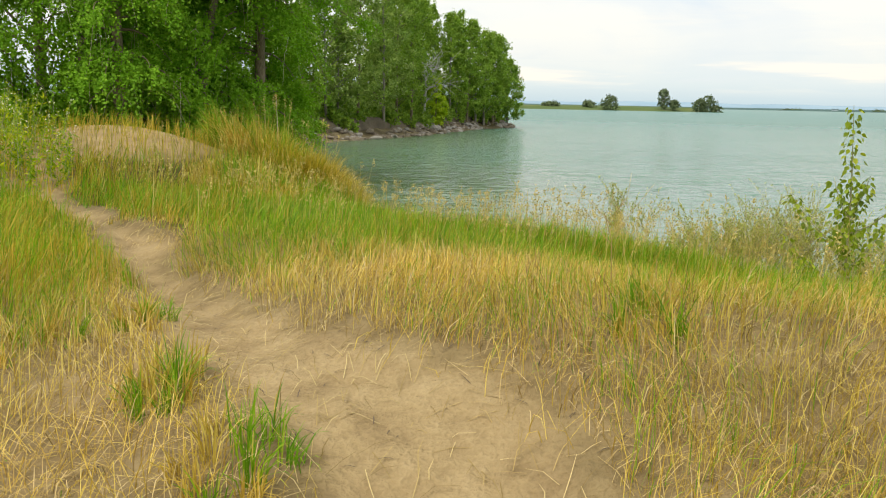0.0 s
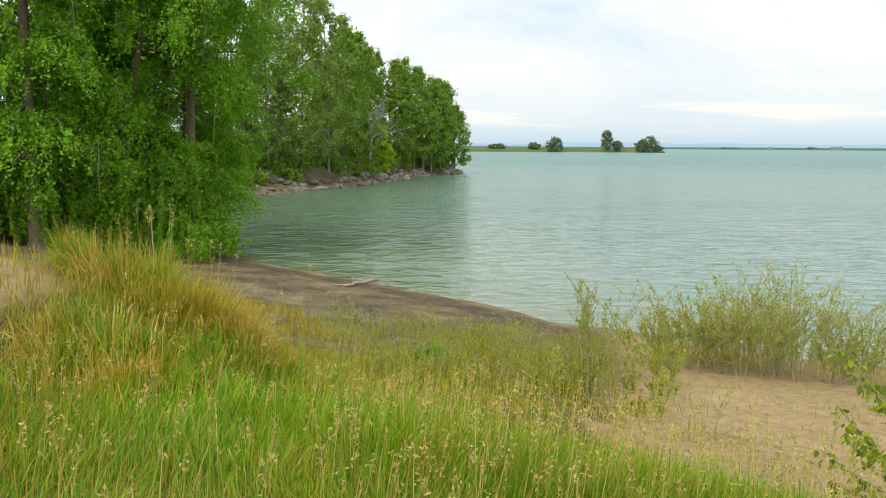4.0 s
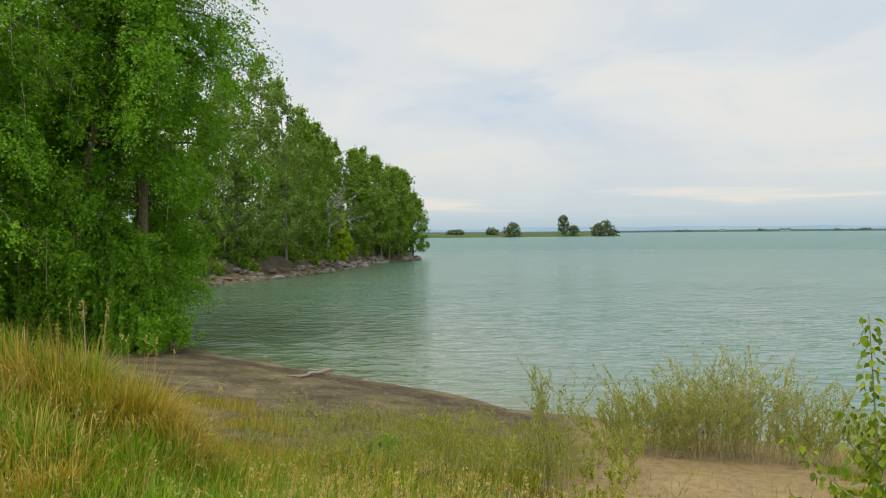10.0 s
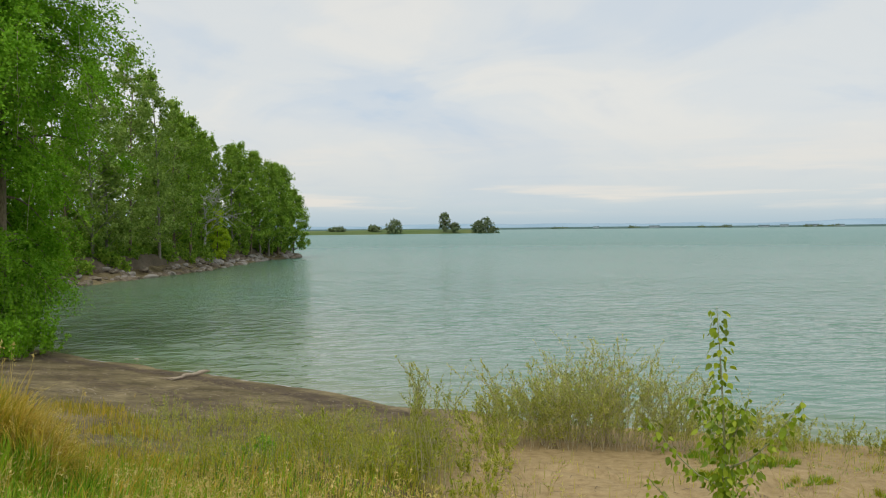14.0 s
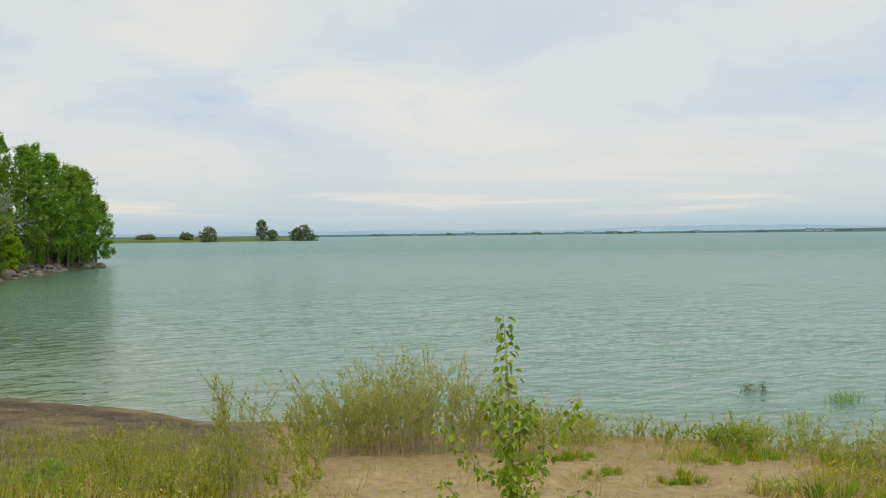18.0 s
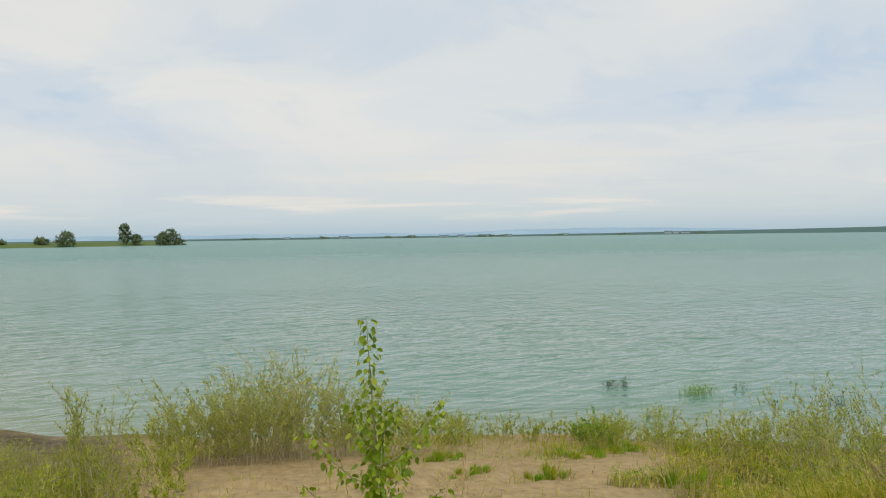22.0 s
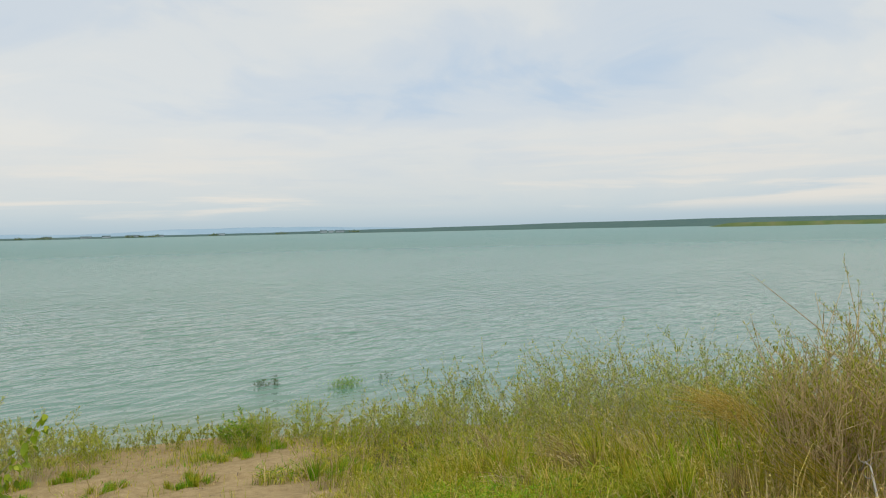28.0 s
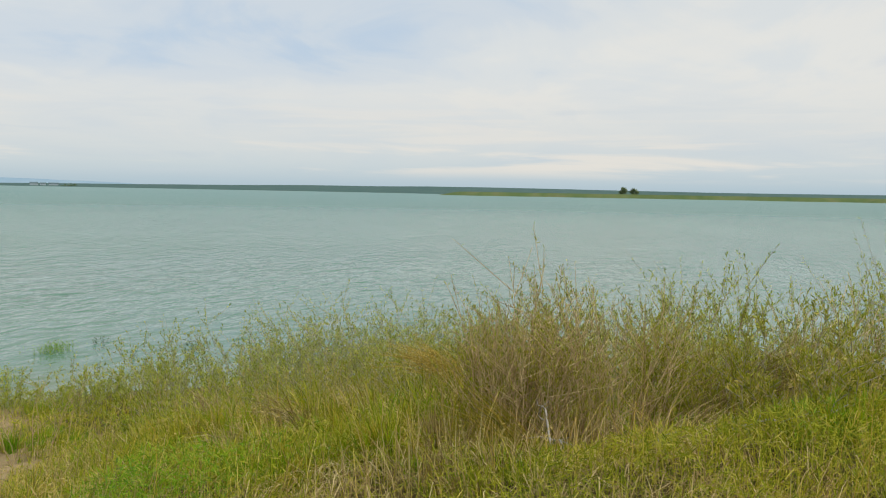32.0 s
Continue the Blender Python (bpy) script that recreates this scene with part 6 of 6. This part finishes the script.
# the eroded bank under the trees; a dark-painted block stands for a shaded hollow
bl = np.linspace(0, 1, 90)
cum = np.concatenate([[0], np.cumsum(seg_len)]) / sum(seg_len)
bx, by = np.interp(bl, cum, [p[0] for p in head]), np.interp(bl, cum, [p[1] for p in head])
tx, ty = np.gradient(bx), np.gradient(by)
tl = np.hypot(tx, ty)
nx, ny = -ty / tl, tx / tl
rows_b = []
for k, (off, z) in enumerate([(2.2, 0.2), (2.6, 0.9), (3.0, 1.7), (3.8, 2.5), (6.5, 2.9)]):
    o = off + 0.35 * wave_noise(bl * 60, bl * 20, 1.0, k)
    zz = (z + 0.25 * wave_noise(bl * 50, bl * 30, 1.3, k + 3)) * np.interp(bl, [0, 0.1, 0.9, 1.0], [0.4, 1, 1, 0.5])
    rows_b.append(np.stack([bx + nx * o, by + ny * o, zz], -1))
bv = np.concatenate(rows_b)
i, j = np.meshgrid(np.arange(4), np.arange(89), indexing="ij")
bq = np.stack([i * 90 + j, i * 90 + j + 1, (i + 1) * 90 + j + 1, (i + 1) * 90 + j], -1).reshape(-1, 4)
tagged(new("earth_bank", mesh_from("earth_bank", bv, [bq], EARTH, True)), "low eroded brown earth bank under the headland trees", "bank", kind="structure")
hollow = box_part("stump", (1.7, 1.4, 2.0), HOLLOW_SHADE, None, (-7.0, 131.0, 2.2), (3, 4, 20), 0.25)
tagged(hollow, "dark block painted as a hollow stump in the headland bank", "stump")
for n in range(46):
    rr = np.random.default_rng(900 + n)
    q = (n + rr.uniform(0, 0.7)) / 46
    x, y = np.interp(q, cum, [p[0] for p in head]) - 3.6 + rr.uniform(-2.6, 0.9), np.interp(q, cum, [p[1] for p in head]) + rr.uniform(-1, 2.0)
    weed("understorey_bush", x, y, 1.6, rr.uniform(1.8, 4.2), 24, GROVE_LEAF, 920 + n, "green bush under the headland trees", 0.42, 0.28, 0, 24)

for n in range(26):
    rr = np.random.default_rng(1500 + n)
    q = (n + rr.uniform(0, 0.7)) / 26
    x, y = np.interp(q, cum, [p[0] for p in head]) - 9.0 + rr.uniform(-2, 1.5), np.interp(q, cum, [p[1] for p in head]) + rr.uniform(0, 4.0)
    weed("understorey_bush", x, y, 2.3, rr.uniform(4.0, 7.0), 26, GROVE_LEAF, 1530 + n, "tall dark bush among the headland trees", 0.55, 0.4, 0, 26)


# ---- plants standing in the shallows ----
def reeds(x, y, radius, height, count, seed, mat):
    r = np.random.default_rng(seed)
    root = new("water_reed")
    root.location = (x, y, 0)
    tagged(root, "small clump of green reeds standing in shallow water", "reed", "reeds in the shallows")
    hp = Heap()
    for n in range(count):
        a, q = r.uniform(0, 2 * math.pi), math.sqrt(r.uniform()) * radius
        p = np.array([q * math.cos(a), q * math.sin(a) * 0.6, -0.25])
        tip = p + np.array([r.normal(0, 0.12), r.normal(0, 0.12), 0.25 + height * r.uniform(0.4, 1.0)])
        w = np.array([0.008, 0, 0])
        m = (p + tip) / 2 + r.normal(0, 0.02, 3)
        hp.add([p - w, p + w, m + w, m - w, tip], [[0, 1, 2, 3]], [[3, 2, 4]])
    v, f = leaf_quads(r, np.stack([r.normal(0, radius * 0.6, count * 3), r.normal(0, radius * 0.35, count * 3), r.uniform(0.02, height * 0.8, count * 3)], -1), 0.10, 0.02, -0.5)
    hp.add(v, f)
    tagged(part("blade_mass", hp.mesh("blade_mass", mat), root), kind="stuff")


reeds(22.4, 20.8, 0.30, 0.26, 30, 1, REED_LEAF)
reeds(22.75, 20.5, 0.14, 0.45, 16, 7, REED_LEAF)
reeds(23.6, 18.0, 0.7, 0.36, 90, 2, GROVE_LEAF)
reeds(25.4, 17.6, 0.35, 0.30, 16, 3, REED_LEAF)
reeds(23.5, 15.0, 0.12, 0.3, 10, 4, REED_LEAF)
reeds(25.2, 14.0, 0.4, 0.4, 24, 5, REED_LEAF)
reeds(19.6, 16.4, 0.5, 0.5, 40, 6, WILLOW_LEAF)


# ---- far buildings on the other shore ----
def far_house(az, dist, w, h, seed, label):
    x, y = dist * math.sin(radians(az)), dist * math.cos(radians(az))
    root = new("farmhouse")
    root.location = (x, y, z_at(x, y))
    root.rotation_euler = (0, 0, -radians(az))
    tagged(root, label, "house", "far farm buildings")
    box_part("wall", (w, w * 0.6, h), WALL_HAZED, root, (0, 0, h / 2), bevel=0.1)
    hp = Heap()
    v = [(-w * 0.53, -w * 0.34, h), (w * 0.53, -w * 0.34, h), (w * 0.53, w * 0.34, h), (-w * 0.53, w * 0.34, h), (-w * 0.53, 0, h * 1.6), (w * 0.53, 0, h * 1.6)]
    hp.add(v, [[0, 1, 5, 4], [2, 3, 4, 5], [3, 2, 1, 0]], [[1, 2, 5], [3, 0, 4]])
    part("roof", hp.mesh("roof", ROOF_HAZED), root)


for n, (az, w, h) in enumerate([(50.2, 26, 7), (50.7, 18, 6), (51.3, 30, 6), (33.0, 30, 6), (35.2, 40, 5), (36.4, 30, 6), (38.0, 46, 6), (39.6, 30, 5), (24.6, 22, 5), (28.4, 40, 6), (43.5, 24, 5)]):
    far_house(az, np.interp(az, [46, 52], [3420, 3000]) + 60, w, h, n, "pale low farm building on the far lakeshore")
for n in range(13):
    rr = np.random.default_rng(1200 + n)
    az = rr.uniform(20, 60)
    d = float(np.interp(az, [20, 46, 60], [3400, 3300, 2450])) + 30
    tree("shelterbelt_tree", d * math.sin(radians(az)), d * math.cos(radians(az)), rr.uniform(3.2, 4.8), rr.uniform(14, 26), 900, 2.2, FAR_LEAF, 1230 + n, "low dark row of trees on the far shore", "far shelterbelts", 0.02, "oval", clumps=20, spread=0.3, limbs=4, trunk_r=0.5)


# ---- a dead stalk in the dry grass, and the wash at the waterline ----
def dead_stalk(x, y, height, seed):
    r = np.random.default_rng(seed)
    root = new("dead_stalk")
    root.location = (x, y, z_at(x, y))
    tagged(root, "bare forked dead weed stalk in the dry grass", "weed stalk")
    hp = Heap()
    hp.tube([[0, 0, -0.03], [-0.01, 0.01, height * 0.5], [-0.05, 0.0, height * 0.75]], [0.0026, 0.0021, 0.0013], 5)
    part("stem", hp.mesh("stem", OLD_STRAW, True), root)
    for dx, z0, z1 in ((-0.20, 0.45, 0.95), (0.14, 0.5, 1.0), (-0.16, 0.62, 0.92), (0.05, 0.7, 1.08)):
        bh = Heap()
        bh.tube([[-0.01, 0.01, height * z0], [dx * 0.5, r.normal(0, 0.04), height * (z0 + z1) * 0.5], [dx, r.normal(0, 0.06), height * z1]], [0.0015, 0.0011, 0.0006], 4)
        part("branch", bh.mesh("branch", OLD_STRAW, True), root)


dead_stalk(0.42, 0.62, 0.47, 3)

fx = np.array([p[0] for p in SHORE if 27 < p[1] < 60])
fy = np.array([p[1] for p in SHORE if 27 < p[1] < 60])
fl = np.concatenate([[0], np.cumsum(np.hypot(np.diff(fx), np.diff(fy)))])
fs = np.linspace(0, fl[-1], 420)
px, py = np.interp(fs, fl, fx), np.interp(fs, fl, fy)
tx, ty = np.gradient(px), np.gradient(py)
tl = np.hypot(tx, ty)
mx, my = ty / tl, -tx / tl
shift_f = 0.10 + 0.16 * wave_noise(fs, fs * 0.3, 1.4, 1.0)
wide_f = np.clip(0.02 + 0.06 * wave_noise(fs, fs * 0.7, 2.3, 2.0), 0.0, 0.09)
fv = np.concatenate([np.stack([px + mx * (shift_f + k * wide_f), py + my * (shift_f + k * wide_f), np.full(420, 0.015 + 0.012 * (k == 0.5))], -1) for k in (0.0, 0.5, 1.0)])
i, j = np.meshgrid(np.arange(2), np.arange(419), indexing="ij")
fq = np.stack([i * 420 + j, i * 420 + j + 1, (i + 1) * 420 + j + 1, (i + 1) * 420 + j], -1).reshape(-1, 4)
fq = fq[(np.minimum(wide_f[fq[:, 0] % 420], wide_f[fq[:, 1] % 420]) > 0.012)]
tagged(new("foam_line", mesh_from("foam_line", fv, [fq], FOAM, True)), "thin pale line of foam where ripples meet the beach", "foam", kind="structure")


# ---- fallen straw, dead branches and dried stalks on the near bank ----
def fallen_straw(x, y, z, turn, rise, length, count, mat, seed, label):
    """A sheaf of long stems, rooted in one place and blown over to one side."""
    r = np.random.default_rng(seed)
    root = new("straw_sheaf")
    z0 = z_at(x, y)
    root.location = (x, y, z0)
    tagged(root, label, "straw")
    hp = Heap()
    for n in range(count):
        a, e = radians(turn) + r.normal(0, 0.28), rise + r.normal(0, 0.16)
        L = length * r.uniform(0.45, 1.1)
        foot = np.array([r.normal(0, 0.13), r.normal(0, 0.13), 0.0])
        knee = foot + [r.normal(0, 0.04), r.normal(0, 0.04), z]
        d = np.array([math.cos(a) * math.cos(e), math.sin(a) * math.cos(e), math.sin(e)])
        hp.tube([foot, knee, knee + d * L * 0.5 + [0, 0, 0.04 * L], knee + d * L - [0, 0, 0.10 * L]], [0.004, 0.0036, 0.003, 0.0012], 3)
    tagged(part("stem_mass", hp.mesh("stem_mass", mat), root), kind="stuff")
    return root


fallen_straw(9.75, 1.55, 0.62, 105, 0.50, 0.8, 150, DRY_GRASS, 1, "fallen sheaf of reddish tan dead stems on the bank")
fallen_straw(8.6, -1.3, 0.35, 262, 0.75, 1.0, 130, OLD_STRAW, 2, "leaning sheaf of tan dead stems on the bank")
fallen_straw(7.05, 0.35, 0.12, 96, 0.75, 0.75, 90, YELLOW_GRASS, 3, "leaning bundle of yellow straw before the willow bush")
fallen_straw(6.9, -0.9, 0.10, 300, 0.45, 0.6, 60, OLD_STRAW, 4, "trampled tan straw before the willow bush")
fallen_straw(8.6, 2.9, 0.25, 140, 0.5, 0.7, 60, OLD_STRAW, 5, "fallen tan straw among the bank grass")
fallen_straw(9.6, 4.4, 0.3, 60, 0.6, 0.7, 50, OLD_STRAW, 6, "fallen tan straw among the bank grass")
fallen_straw(7.5, -0.3, 0.15, 30, 0.4, 0.6, 50, OLD_STRAW, 7, "fallen tan straw at the foot of the willows")
fallen_straw(7.2, -1.4, 0.15, 250, 0.4, 0.6, 50, OLD_STRAW, 8, "fallen tan straw at the foot of the willows")
fallen_straw(7.9, 0.9, 0.15, 120, 0.4, 0.6, 50, OLD_STRAW, 9, "fallen tan straw at the foot of the willows")
fallen_straw(8.2, -1.2, 0.15, 200, 0.4, 0.6, 50, OLD_STRAW, 10, "fallen tan straw at the foot of the willows")
fallen_straw(9.0, 3.8, 0.15, 80, 0.4, 0.6, 50, OLD_STRAW, 11, "fallen tan straw at the foot of the willows")
fallen_straw(7.6, 3.0, 0.15, 170, 0.4, 0.6, 50, OLD_STRAW, 12, "fallen tan straw at the foot of the willows")


def dead_branch(x, y, length, turn, seed):
    r = np.random.default_rng(seed)
    root = new("dead_branch")
    root.location = (x, y, z_at(x, y))
    tagged(root, "thin bleached dead branch lying in the bank grass", "branch")
    c, s_ = math.cos(radians(turn)), math.sin(radians(turn))
    u = np.linspace(0, 1, 6)
    line = np.stack([c * u * length, s_ * u * length, 0.12 + 0.22 * np.sin(u * 2.6) + 0.03 * r.normal(size=6)], -1)
    hp = Heap()
    hp.tube(line, np.linspace(0.011, 0.004, 6), 5)
    part("stem", hp.mesh("stem", PALE_BARK, True), root)
    for n in range(4):
        w = 0.3 + 0.17 * n
        p = np.array([np.interp(w, u, line[:, i]) for i in range(3)])
        e = np.array([c, s_, 0]) * 0.5 + r.normal(0, 0.5, 3) * [1, 1, 0.5] + [0, 0, 0.35]
        bh = Heap()
        bh.tube([p, p + e * 0.16, p + e * 0.30 + r.normal(0, 0.02, 3)], [0.006, 0.004, 0.002], 4)
        part("twig", bh.mesh("twig", PALE_BARK, True), root)


for x, y, L, tn, sd in ((7.1, -0.6, 0.8, 280, 1), (6.8, -1.1, 0.9, 250, 2), (7.3, -1.5, 0.7, 300, 3), (6.9, 0.1, 0.6, 20, 4), (7.4, 0.2, 0.7, 200, 5)):
    dead_branch(x, y, L, tn, sd)


def flower_stalk(x, y, height, seed):
    r = np.random.default_rng(seed)
    root = new("dried_flower_stalk")
    root.location = (x, y, z_at(x, y))
    tagged(root, "dried stalk with a fluffy pale seed head", "weed stalk")
    hp = Heap()
    hp.tube([[0, 0, -0.03], [0.02, 0, height * 0.5], [0.0, 0.01, height]], [0.006, 0.005, 0.003], 5)
    part("stem", hp.mesh("stem", GREY_TWIG, True), root)
    n = 70
    c = np.stack([r.normal(0, 0.018, n), r.normal(0, 0.018, n), height - 0.2 * r.uniform(0, 1, n) ** 1.4], -1)
    v, f = leaf_quads(r, c, 0.03, 0.009, -0.4)
    tagged(part("seed_head", mesh_from("seed_head", v, [f], SEED), root, "fluffy tan seed head"), kind="stuff")


flower_stalk(-2.51, 8.44, 1.0, 1)
